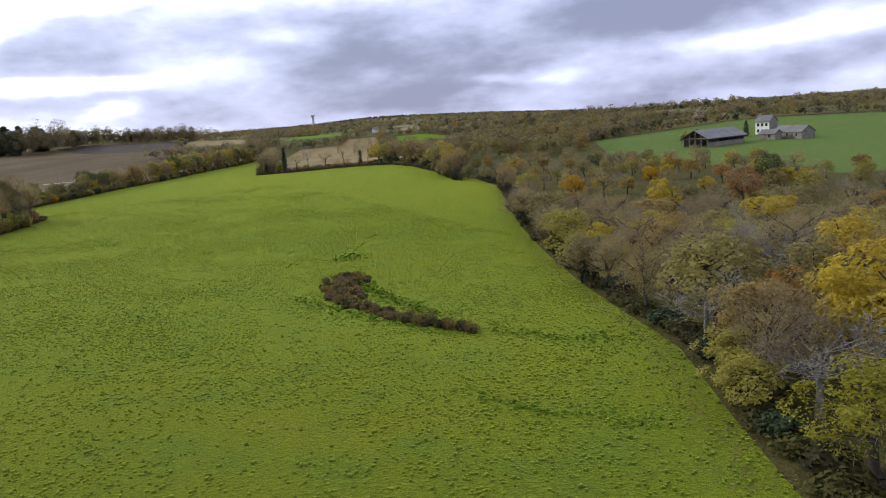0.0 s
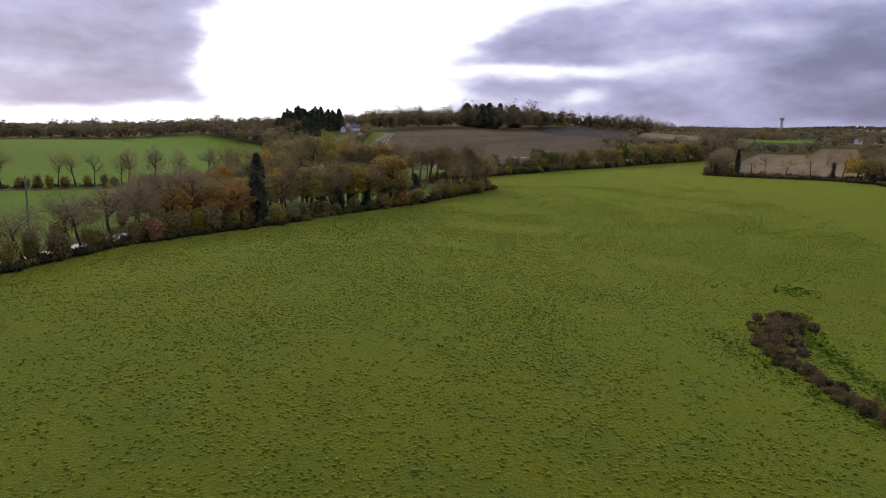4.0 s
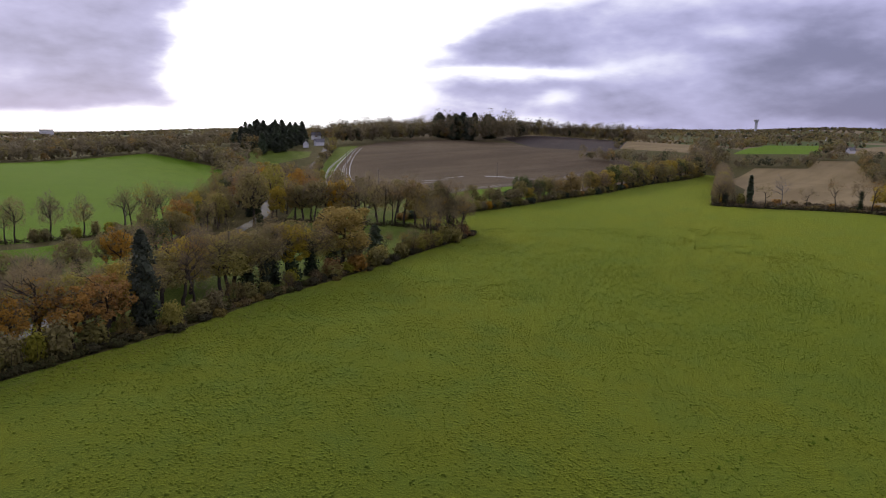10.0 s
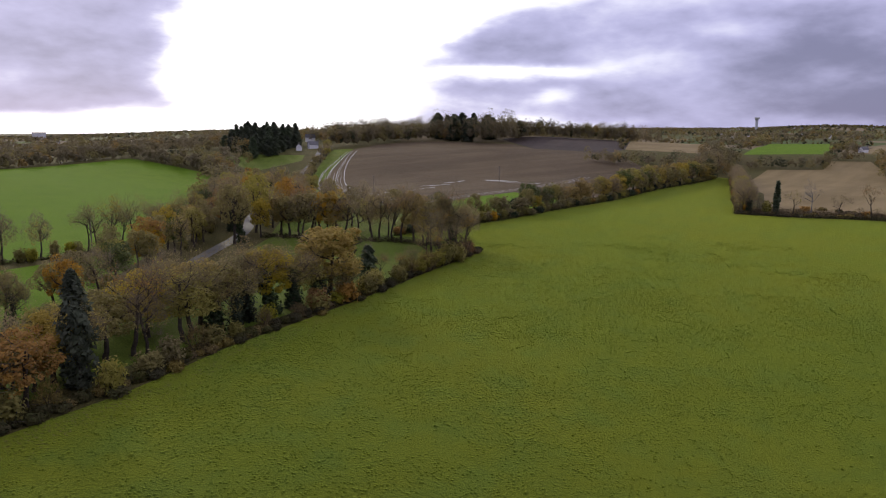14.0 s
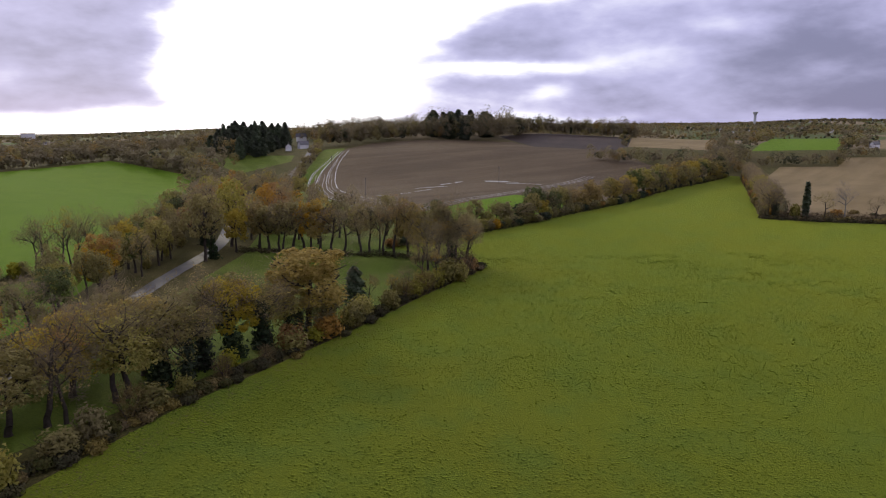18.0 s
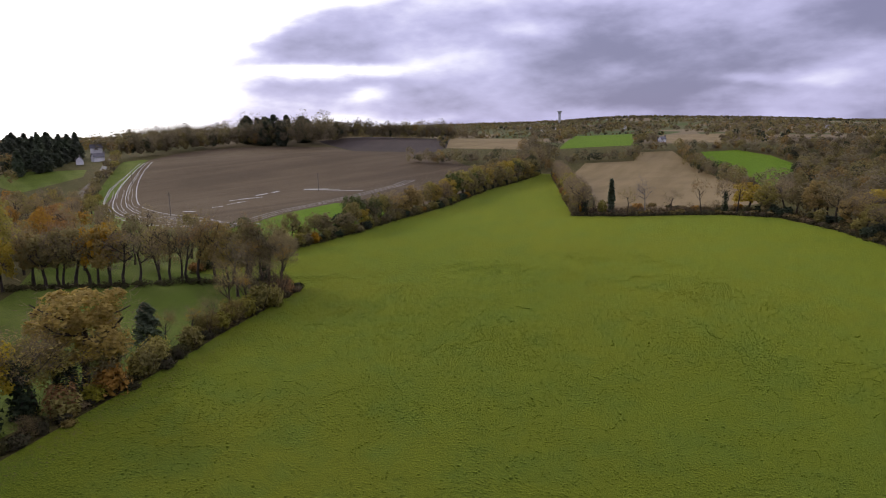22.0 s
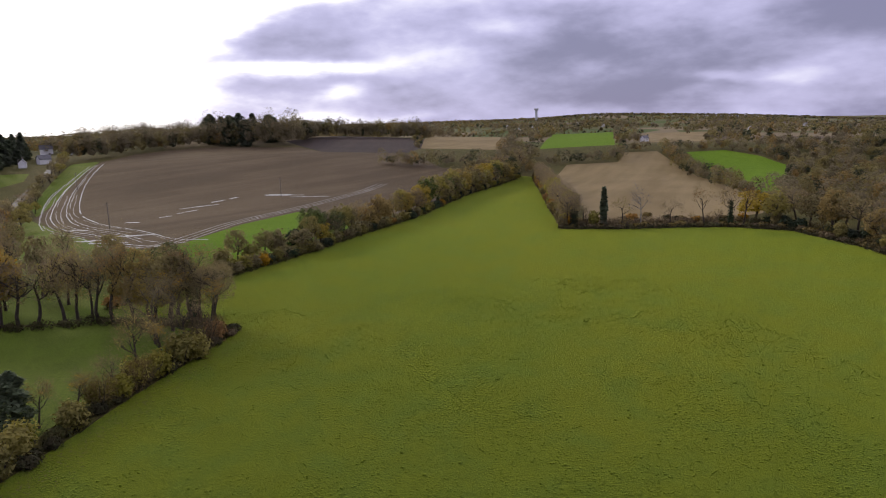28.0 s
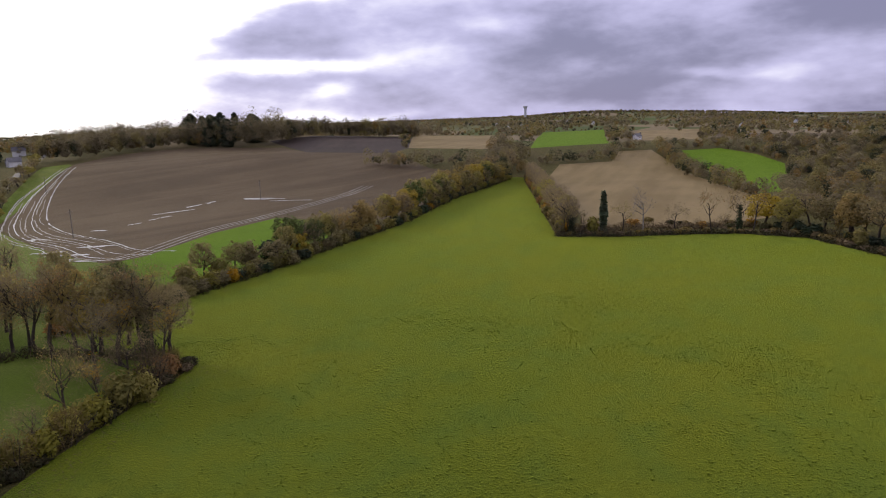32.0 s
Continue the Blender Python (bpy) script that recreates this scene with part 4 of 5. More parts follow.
for kind, x, y, tall, wide in (
        ("green", 29, 221, 0.72, 0.75), ("green", 31.5, 224, 0.6, 0.6), ("olive", 36, 229, 0.6, 0.55), ("russet", 45, 239, 0.5, 0.5), ("olive", 52, 247, 0.55, 0.5), ("olive", 64, 262, 0.6, 0.6),
        ("olive", 78, 284, 0.65, 0.6), ("green", 90, 304, 0.7, 0.7), ("oak", 100, 322, 0.85, 0.85), ("olive", 110, 335, 1.0, 0.9), ("oak", 118, 346, 0.85, 0.8), ("bare", 126, 353, 0.95, 0.9),
        ("olive", 133, 362, 0.8, 0.8), ("bare", 140, 370, 0.95, 0.9), ("olive", 148, 378, 0.9, 0.8), ("bare", 154, 384, 1.0, 0.9), ("olive", 11, 205, 0.62, 0.55), ("olive", -5, 193, 0.6, 0.6), ("olive", 17, 209, 0.5, 0.5), ("hazel", 8, 199, 1.2, 1.2), ("hazel", 20, 212, 1.3, 1.3), ("golden", 14, 205, 1.1, 1.2), ("gorse", 25, 216, 1.4, 1.4), ("hazel", 1, 195, 1.0, 1.2)):
    plant(kind, x - 1.5, y + 1.5, tall * 1.25, wide * 1.2, "trees of the north hedge")
# hedge of bare trees east of the pasture's neck
for x, y in along(STRIP_HEDGE, 2.6, rng, 2.4, 0.8):
    plant(pick(rng, {"bare": 8, "olive": 1}), x + 1.5, y, rng.uniform(0.68, 0.9), rng.uniform(0.6, 0.8), "bare hedge at the neck")
for x, y in along(STRIP_HEDGE, 2.3, rng, 0.8, 0.5):
    plant(pick(rng, {"hazel": 2, "rust_shrub": 1.5, "thorn": 3, "bramble": 2}), x + 0.8, y, rng.uniform(0.7, 1.0), rng.uniform(0.8, 1.1), "bare hedge at the neck")
# low bank below the stubble field, with single trees
for x, y in along(EAST_HEDGE, 2.2, rng, 1.0, 0.5):
    plant(pick(rng, {"fern": 6, "gorse": 0.6, "golden": 0.25, "thorn": 1}), x + 0.6, y + 0.8, rng.uniform(0.7, 1.15), rng.uniform(0.9, 1.4), "east bank")
for x, y in along([(98, 220), (112, 218), (128, 210), (144, 204)], 1.6, rng, 3.0, 3.2):
    plant(pick(rng, {"fern": 6, "thorn": 2, "rust_shrub": 1, "bramble": 2}), x, y, rng.uniform(0.5, 0.9), rng.uniform(0.8, 1.2), "east bank")
for kind, x, y, tall, wide in (("cypress", 104, 213.5, 0.62, 0.9), ("pale", 113.5, 210.5, 0.72, 0.55), ("thin", 108.5, 212, 0.5, 0.6), ("thin", 120, 206.5, 0.45, 0.6), ("thin", 126.5, 201.5, 0.66, 0.6),
                               ("ivied", 133.5, 200, 0.72, 0.6), ("thin", 136, 198, 0.7, 0.6), ("thorn", 99, 215, 1.2, 1.0), ("golden", 101.5, 214, 1.0, 0.9), ("ivied", 97, 217, 0.5, 0.7)):
    plant(kind, x, y, tall * 1.4, wide * 1.2, "trees on the east bank")
for x, y in along([(139, 200), (146, 190), (146, 172), (134, 140), (122, 112)], 3.2, rng, 1.5, 2.2):
    plant(pick(rng, {"olive": 5, "bare": 3, "oak": 3, "green": 0.7}), x + 3, y, rng.uniform(0.7, 1.0), rng.uniform(0.85, 1.15), "trees of the east hedge")
for x, y in along([(139, 198), (144, 188), (143, 168), (130, 135), (119, 106)], 2.2, rng, 0.8, 0.8):
    plant(pick(rng, {"gorse": 3, "thorn": 2, "hazel": 2, "bramble": 2}), x + 1, y, rng.uniform(0.7, 1.2), rng.uniform(0.8, 1.3), "trees of the east hedge")

# ---------------------------------------------------------------- the wood east of the pasture
WOOD = WOOD_EDGE[:8] + [(60, -85), (110, -60), (150, -20), (165, 20), (180, 70), (165, 120), (140, 135), (125, 118)]
placed = []
while len(placed) < 225:
    x, y = rng.uniform(20, 185), rng.uniform(-90, 140)
    if not inside(WOOD, np.array([x]), np.array([y]))[0]:
        continue
    if math.dist((x, y), (30, -57)) < 6.5 or math.dist((x, y), (45, -39)) < 4:
        continue
    if min([math.dist((x, y), p) for p in placed] or [9]) < 6.0:
        if rng.uniform() > 0.03:
            continue
    placed.append((x, y))
for x, y in placed:
    kind = pick(rng, {"bare": 6, "olive": 5, "oak": 3.2, "russet": 0.9, "green": 0.6, "yellow": 0.4, "pale": 0.5})
    t = rng.uniform(0.66, 0.95) * (0.55 if x > 118 else 0.8 if x > 95 else 1.0)
    plant(kind, x, y, t, t * rng.uniform(1.05, 1.4), "trees of the east wood")
for x, y in along(WOOD_EDGE[:9], 1.9, rng, 0.9, 0.6):
    plant(pick(rng, {"bramble": 6, "gorse": 1.2}), x + 0.8, y - 0.5, rng.uniform(0.55, 0.95), rng.uniform(0.8, 1.3), "edge of the east wood")
for kind, x, y, tall, wide in (("yellow", 29.5, -57, 0.62, 0.92), ("russet", 46.5, -42, 0.68, 0.55), ("russet", 117, 6.5, 0.8, 0.9), ("pale", 44, -37, 0.62, 0.95), ("pale", 35.5, -51, 0.55, 0.95), ("pale", 86, 5, 0.7, 0.95),
                               ("bare", 39, -54.5, 0.5, 0.75), ("olive", 33, -47.8, 0.4, 0.6), ("bare", 40.5, -47.5, 0.45, 0.7), ("olive", 37.5, -44, 0.42, 0.6), ("olive", 43, -43, 0.4, 0.55), ("bare", 36, -60, 0.6, 0.9), ("oak", 73.5, 3, 0.66, 0.85), ("oak", 67, -7, 0.6, 0.75), ("green", 136, 13, 0.75, 0.8)):
    plant(kind, x, y, tall, wide, "trees of the east wood")

thicket("bank_growth", along(EAST_HEDGE, 1.3, rng, 0.6, 0.4), 1.2, 1.2, BRAMBLE, "dark brambles along the east bank", 64, 90)
thicket("bracken_bank", along([(97, 220), (112, 214.5), (128, 208.5), (143, 203)], 0.45, rng, 1.2, 1.8), 1.5, 1.1, BRACKEN, "dead brown bracken on the bank below the stubble", 65, 90, 0.16)
# bracken and brambles in the pasture's ditch
DITCH = [(32, 9), (32, 3), (32, -4), (32.6, -11), (34.5, -18)]
for x, y in along(DITCH, 0.28, rng, 0, 0.75):
    plant(pick(rng, {"fern": 4, "bramble": 2, "thorn": 0.4}), x, y, rng.uniform(0.3, 0.6), rng.uniform(0.3, 0.5), "bracken in the ditch")
for _ in range(130):
    k, side = rng.uniform(-1, 1), rng.normal() * 1.05
    x, y = 37.6 + 5.6 * k - 0.86 * side, 20.5 + 10.5 * k + 0.5 * side
    plant(pick(rng, {"fern": 9, "bramble": 1}), x, y, rng.uniform(0.5, 0.95), rng.uniform(0.4, 0.7), "bracken in the ditch")

# ---------------------------------------------------------------- far woods and hedges
def far_growth(name, spots, mat, tall, label, per=70, size=0.85, seed=1, spread=0.46):
    """Distant trees as many leafy clumps in one mass. spots: rows of x, y, relative height."""
    rng = np.random.default_rng(seed)
    s = np.array(spots, float)
    n = len(s)
    hgt = tall * s[:, 2] * rng.uniform(0.75, 1.2, n)
    lobes = 9
    d = rng.normal(size=(n, lobes, 3))
    d /= np.linalg.norm(d, axis=2, keepdims=True)
    d[:, :, 2] = np.where(d[:, :, 2] < -0.5, -d[:, :, 2], d[:, :, 2])
    base = np.column_stack([s[:, :2], land(s[:, 0], s[:, 1]) + hgt * 0.4])
    hearts = base[:, None] + d * np.stack([hgt * spread, hgt * spread, hgt * 0.56], 1)[:, None] * rng.uniform(0.35, 0.62, (n, lobes, 1))
    which = rng.integers(0, lobes, (n, per))
    heart = hearts[np.arange(n)[:, None], which]
    way = rng.normal(size=(n, per, 3))
    way = way / np.linalg.norm(way, axis=2, keepdims=True) + d[np.arange(n)[:, None], which] * 0.7
    way /= np.linalg.norm(way, axis=2, keepdims=True)
    c = heart + way * (hgt * spread * 0.46)[:, None, None] * rng.uniform(0.78, 1.02, (n, per, 1))
    c[:, :, 2] = np.maximum(c[:, :, 2], (base[:, 2] - hgt * 0.39)[:, None])
    inner = heart * 0.5 + base[:, None] * 0.5
    return tagged(new(name, quick_mesh(name, *leaves(rng, c.reshape(-1, 3), size, inner.reshape(-1, 3), 0.3), mat)), label, "trees", kind="stuff")


def scatter(poly, count, rng):
    xs, ys = zip(*poly)
    out = []
    while len(out) < count:
        x, y = rng.uniform(min(xs), max(xs), 400), rng.uniform(min(ys), max(ys), 400)
        ok = inside(poly, x, y)
        out += [(a, b, rng.uniform(0.7, 1.15)) for a, b in zip(x[ok], y[ok])]
    return out[:count]


def row_of(line, step, rng, wander=2.0):
    return [(x, y, rng.uniform(0.55, 1.15)) for x, y in along(line, step, rng, 0, wander)]


def mixed(name, spots, tall, label, rng, per=70, size=0.9, seed=1, odds=(6, 3, 1, 0.6), spread=0.46):
    """Far growth of several colours: bare, olive, ochre and evergreen trees."""
    who = rng.choice(4, len(spots), p=np.array(odds) / sum(odds))
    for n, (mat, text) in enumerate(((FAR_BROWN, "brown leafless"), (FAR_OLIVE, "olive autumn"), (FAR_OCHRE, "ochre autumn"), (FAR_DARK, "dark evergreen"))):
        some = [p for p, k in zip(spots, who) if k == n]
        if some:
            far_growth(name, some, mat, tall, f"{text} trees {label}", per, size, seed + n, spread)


rng = np.random.default_rng(5)
for line, tall in (([(-82, 505), (-60, 530), (-33, 562), (-4, 574)], 21), ([(-4, 574), (44, 556), (60, 580)], 27), ([(60, 580), (80, 640), (148, 646), (182, 656)], 18)):
    mixed("crest_edge", row_of(line, 2.2, rng, 2.5) + row_of([(x - 2, y + 9) for x, y in line], 3.0, rng, 3.5), tall, "along the upper edge of the tilled field", rng, 340, 0.5, int(tall), (9, 2, 0.4, 0.8), 0.25)
# wood on the crest beyond the tilled field, with pines
CREST = [(-62, 556), (8, 600), (52, 603), (100, 690), (178, 648), (230, 720), (150, 820), (0, 800), (-120, 700)]
mixed("crest_wood", scatter(CREST, 560, rng), 17, "on the crest of the hill", rng, 150, 0.6, 10, (7, 2, 0.4, 0.5))
for k in range(26):
    x, y = rng.uniform(-8, 46), 600 + rng.normal() * 12
    plant("conifer", x, y, rng.uniform(1.35, 1.8), rng.uniform(2.0, 2.8), "conifers on the crest")
# woods behind the west field, and the dark plantation by the lane
WEST_WOOD = [(-360, 250), (-226, 350), (-188, 412), (-128, 384), (-110, 420), (-140, 470), (-180, 640), (-420, 600), (-560, 300)]
mixed("west_wood", scatter(WEST_WOOD, 900, rng) + row_of([(-360, 250), (-226, 352), (-190, 412), (-128, 386), (-112, 352), (-100, 300)], 2.2, rng, 3), 10, "behind the west field", rng, 130, 0.66, 20, (8, 2, 0.8, 0.5))
PLANTATION = [(-121, 424), (-104, 446), (-110, 545), (-160, 560), (-150, 470)]
for x, y, k in scatter(PLANTATION, 110, rng):
    plant("conifer", x, y, rng.uniform(0.95, 1.45) * k, rng.uniform(1.2, 1.7), "conifer plantation")
mixed("lane_wood", scatter([(-86, 560), (-62, 560), (-70, 700), (-330, 720), (-190, 600), (-108, 575)], 260, rng), 12, "beyond the plantation", rng, 60, 1.0, 30)
# hedges round the tilled field's east end and the stubble
mixed("corner_copse", row_of([(93, 434), (105, 424), (120, 416)], 2.0, rng, 2.5) + row_of([(120, 416), (132, 420), (150, 398)], 2.5, rng, 4), 9, "at the tilled field's corner", rng, 170, 0.42, 40, (5, 3, 1, 2))
mixed("vertex_copse", scatter([(148, 384), (160, 378), (172, 400), (186, 440), (178, 460), (160, 440), (150, 405)], 46, rng), 11, "where the hedges meet", rng, 240, 0.42, 44, (6, 3, 1, 0.6))
mixed("stubble_hedge", row_of([(178, 402), (200, 404), (220, 400), (240, 430), (262, 432)], 3.0, rng, 1.6), 8, "along the stubble field", rng, 170, 0.4, 48, (5, 3, 0.6, 2))
mixed("stubble_hedge", row_of([(270, 428), (236, 360), (196, 276), (182, 250)], 3.4, rng, 2.0), 9, "along the stubble field", rng, 230, 0.4, 52, (3, 3.5, 2.5, 2))
mixed("meadow_hedge", row_of([(280, 424), (306, 420), (312, 386), (300, 352), (268, 314), (244, 296)], 3.0, rng, 1.8) + row_of([(316, 440), (420, 400)], 4, rng, 5), 8, "round the green meadow", rng, 220, 0.4, 56, (4, 4, 1.5, 1))
MEADOW_ROOM = [(170, 236), (226, 352), (270, 430), (312, 424), (318, 384), (304, 346), (272, 308), (240, 286), (205, 250)]
EAST_WOODLAND = [(152, 206), (182, 244), (214, 264), (246, 286), (300, 342), (310, 410), (470, 400), (520, 330), (350, 225), (240, 168), (196, 130), (170, 140), (150, 165)]
mixed("east_woodland", [p for p in scatter(EAST_WOODLAND, 620, rng) if not inside(MEADOW_ROOM, np.array([p[0]]), np.array([p[1]]))[0]], 9.5, "in the wooded valley", rng, 330, 0.42, 60, (5, 5, 1.6, 0.5))
# bocage out to the skyline
spots = []
for _ in range(340):
    r, a = rng.uniform(560, 1900), radians(rng.uniform(-74, 42))
    x, y = r * math.sin(-a), r * math.cos(a)
    if -160 < x < 260 and y < 850:
        continue
    turn, ln = rng.choice([0.3, 1.87]) + rng.normal() * 0.2, rng.uniform(60, 200)
    spots += row_of([(x, y), (x + math.cos(turn) * ln, y + math.sin(turn) * ln)], 6.5, rng, 3.0)
keep = [p for p in spots if not any(inside(f, np.array([p[0]]), np.array([p[1]]))[0] for f in (GREEN_NORTH, TAN_NORTH, TAN_EAST, FARM_FIELD))]
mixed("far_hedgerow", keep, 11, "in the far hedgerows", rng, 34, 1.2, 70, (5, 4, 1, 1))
mixed("field_edge", [p for p in row_of([(236, 556), (420, 902), (514, 896), (286, 506), (236, 556)], 6, rng, 2) + row_of([(131, 512), (283, 1026), (343, 860), (181, 462)], 6, rng, 2) + row_of([(566, 762), (342, 478)], 7, rng, 3) if not any(inside(f, np.array([p[0]]), np.array([p[1]]))[0] for f in (GREEN_NORTH, TAN_NORTH, TAN_EAST))], 5, "round the northern fields", rng, 60, 0.7, 74)
spots = []
for _ in range(26):
    r, a = rng.uniform(1100, 2300), radians(rng.uniform(-78, 44))
    x, y = r * math.sin(-a), r * math.cos(a)
    spots += [(x + rng.normal() * 70, y + rng.normal() * 45, rng.uniform(0.7, 1.1)) for _ in range(24)]
for a in np.linspace(-82, 48, 2400):
    r = 2200 + rng.normal() * 110
    spots.append((r * math.sin(-radians(a)), r * math.cos(radians(a)), rng.uniform(0.8, 1.0)))
for _ in range(260):
    spots.append((1040 + rng.normal() * 130, 1850 + rng.normal() * 120, rng.uniform(0.7, 1.0)))
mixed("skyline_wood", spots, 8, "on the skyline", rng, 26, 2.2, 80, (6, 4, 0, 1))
# behind the farm
mixed("farm_woods", row_of([(242, 174), (300, 170), (342, 165), (358, 138), (370, 102), (380, 68), (378, 10), (340, -50)], 3, rng, 2.0) + row_of([(365, 222), (440, 196), (500, 60), (470, -60)], 4, rng, 5) + row_of([(380, 250), (470, 220), (540, 60)], 5, rng, 9) + row_of([(238, 166), (300, 195), (362, 222)], 4, rng, 3), 8, "behind the farm", rng, 140, 0.5, 90)
far = [(x, y, rng.uniform(0.7, 1.1)) for x, y in zip(rng.uniform(450, 1500, 420), rng.uniform(-300, 700, 420)) if x > 520 or y > 240]
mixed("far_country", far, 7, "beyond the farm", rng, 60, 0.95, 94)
mixed("farm_edge", scatter([(205, -45), (196, 0), (225, 22), (262, 10), (290, -40)], 50, rng), 9, "beside the farm field", rng, 220, 0.4, 98, (8, 1, 0.3, 0.5))

# ---------------------------------------------------------------- buildings
def box(bm, x0, x1, y0, y1, z0, z1):
    vs = [bm.verts.new((x, y, z)) for z in (z0, z1) for x, y in ((x0, y0), (x1, y0), (x1, y1), (x0, y1))]
    for f in ((0, 3, 2, 1), (4, 5, 6, 7), (0, 1, 5, 4), (1, 2, 6, 5), (2, 3, 7, 6), (3, 0, 4, 7)):
        bm.faces.new([vs[k] for k in f])


def bm_part(name, shape, mat, parent, label=""):
    bm = bmesh.new()
    shape(bm)
    me = bpy.data.meshes.new(name)
    bm.to_mesh(me)
    bm.free()
    me.materials.append(mat)
    return part(name, me, parent, label)


def gabled(bm, wide, deep, eaves, ridge):
    """Walls of a house with gable ends left and right; its front looks along -y."""
    a, b = wide / 2, deep / 2
    lo = [bm.verts.new((x, y, -0.6)) for x, y in ((-a, -b), (a, -b), (a, b), (-a, b))]
    hi = [bm.verts.new((x, y, eaves)) for x, y in ((-a, -b), (a, -b), (a, b), (-a, b))]
    tl, tr = bm.verts.new((-a, 0, ridge)), bm.verts.new((a, 0, ridge))
    bm.faces.new((lo[0], lo[1], hi[1], hi[0]))
    bm.faces.new((lo[2], lo[3], hi[3], hi[2]))
    bm.faces.new((lo[1], lo[2], hi[2], tr, hi[1]))
    bm.faces.new((lo[3], lo[0], hi[0], tl, hi[3]))


def roof_slabs(bm, wide, deep, eaves, ridge, over=0.35, thick=0.22):
    a, b = wide / 2 + over, deep / 2
    drop = (ridge - eaves) / b * over
    for s in (-1, 1):
        lo, hi = (s * (b + over), eaves - drop), (0, ridge + 0.02)
        vs = [bm.verts.new((x, y, z + dz)) for dz in (0.03, thick) for x, (y, z) in ((-a, lo), (a, lo), (a, hi), (-a, hi))]
        for f in ((0, 3, 2, 1), (4, 5, 6, 7), (0, 1, 5, 4), (1, 2, 6, 5), (2, 3, 7, 6), (3, 0, 4, 7)):
            bm.faces.new([vs[k] for k in f])


def house(name, x, y, turn, wide, deep, eaves, ridge, wall, roof, label, windows=(), door=None, chimneys=(), category="house"):
    """windows: rows of place along the front and height of the sill."""
    ob = new(name)
    ob.matrix_basis = pose(x, y, height(x, y), 0, 0, turn)
    tagged(ob, label, category)
    bm_part("wall", lambda bm: gabled(bm, wide, deep, eaves, ridge), wall, ob)
    bm_part("roof", lambda bm: roof_slabs(bm, wide, deep, eaves, ridge), roof, ob, "grey slate roof")
    f = -deep / 2
    for u, z in windows:
        win = bm_part("window", lambda bm: [box(bm, u - 0.55, u - 0.45, f - 0.05, f + 0.1, z, z + 1.3), box(bm, u + 0.45, u + 0.55, f - 0.05, f + 0.1, z, z + 1.3),
                                            box(bm, u - 0.45, u + 0.45, f - 0.05, f + 0.1, z, z + 0.08), box(bm, u - 0.45, u + 0.45, f - 0.05, f + 0.1, z + 1.22, z + 1.3)], STONE, ob)
        part("pane", bm_mesh("pane", lambda bm: box(bm, u - 0.45, u + 0.45, f - 0.015, f + 0.05, z + 0.08, z + 1.22), GLASS), win)
    if door is not None:
        bm_part("door", lambda bm: box(bm, door - 0.5, door + 0.5, f - 0.04, f + 0.06, 0, 2.1), TIMBER, ob, "dark wooden door")
    for u in chimneys:
        bm_part("chimney", lambda bm: [box(bm, u - 0.45, u + 0.45, -0.4, 0.4, ridge - 0.7, ridge + 0.9), box(bm, u - 0.55, u + 0.55, -0.5, 0.5, ridge + 0.9, ridge + 1.05)], STONE, ob)
    return ob


def bm_mesh(name, shape, mat):
    bm = bmesh.new()
    shape(bm)
    me = bpy.data.meshes.new(name)
    bm.to_mesh(me)
    bm.free()
    me.materials.append(mat)
    return me


# the farm on the slope beyond the wood; its fronts look to the west
house("farmhouse", 278, 100, -93, 6.6, 5.6, 5.4, 7.8, RENDERED, SLATE, "white rendered two-storey farmhouse with two chimneys", ((-1.9, 0.9), (1.9, 0.9), (-1.9, 3.4), (0, 3.4), (1.9, 3.4)), 0.0, (-2.7, 2.7))
bm_part("gable_cladding", lambda bm: gabled(bm, 0.12, 5.5, 5.3, 7.6), STONE, bpy.data.objects["farmhouse"], "bare stone gable").location = (3.37, 0, 0)
house("stone_outbuilding", 264, 80, -110, 15.5, 6.0, 2.6, 4.7, STONE, SLATE, "long low stone outbuilding with slate roof", ((-5, 0.8), (0, 0.8), (5, 0.8)), 2.5, (), "outbuilding")
house("stone_shed", 258, 86, -95, 7, 4.5, 2.3, 3.7, STONE, SLATE, "small stone lean-to shed beside the farmhouse", ((1, 0.8),), -1.5, (), "shed")
barn = new("open_barn")
barn.matrix_basis = pose(237, 97, height(237, 97), 0, 0, -8)
tagged(barn, "open-fronted timber barn with a wide dark roof", "barn")
bm_part("roof", lambda bm: roof_slabs(bm, 20, 13, 3.2, 6.2, 0.7), SLATE, barn, "dark sheet roof")
bm_part("back_wall", lambda bm: box(bm, -9.8, 9.8, 6.1, 6.3, -0.5, 3.1), TIMBER, barn)
bm_part("end_wall", lambda bm: box(bm, 9.7, 9.9, -6.1, 6.1, -0.5, 3.1), TIMBER, barn)
bm_part("side_wall", lambda bm: box(bm, -9.6, 9.6, -6.2, -6.0, -0.5, 1.6), STONE, barn, "low stone side wall")
for n in range(5):
    bm_part("post", lambda bm: box(bm, -9.9, -9.6, -6.1 + 3.0 * n, -5.8 + 3.0 * n, -0.5, 3.3 + 2.7 * (1 - abs(n - 2) / 2)), TIMBER, barn)
bm_part("tie_beam", lambda bm: box(bm, -9.9, -9.6, -6.2, 6.2, 3.0, 3.25), TIMBER, barn)
for x, y in ((284, 46), (288, 44)):
    ob = new("field_post", bm_mesh("field_post", lambda bm: [box(bm, -0.12, 0.12, -0.12, 0.12, -0.4, 6.5), box(bm, -0.09, 0.09, -0.09, 0.09, 6.5, 6.8)], TIMBER))
    ob.matrix_basis = pose(x, y, height(x, y))
    tagged(ob, "tall grey wooden post standing in the farm field", "post")
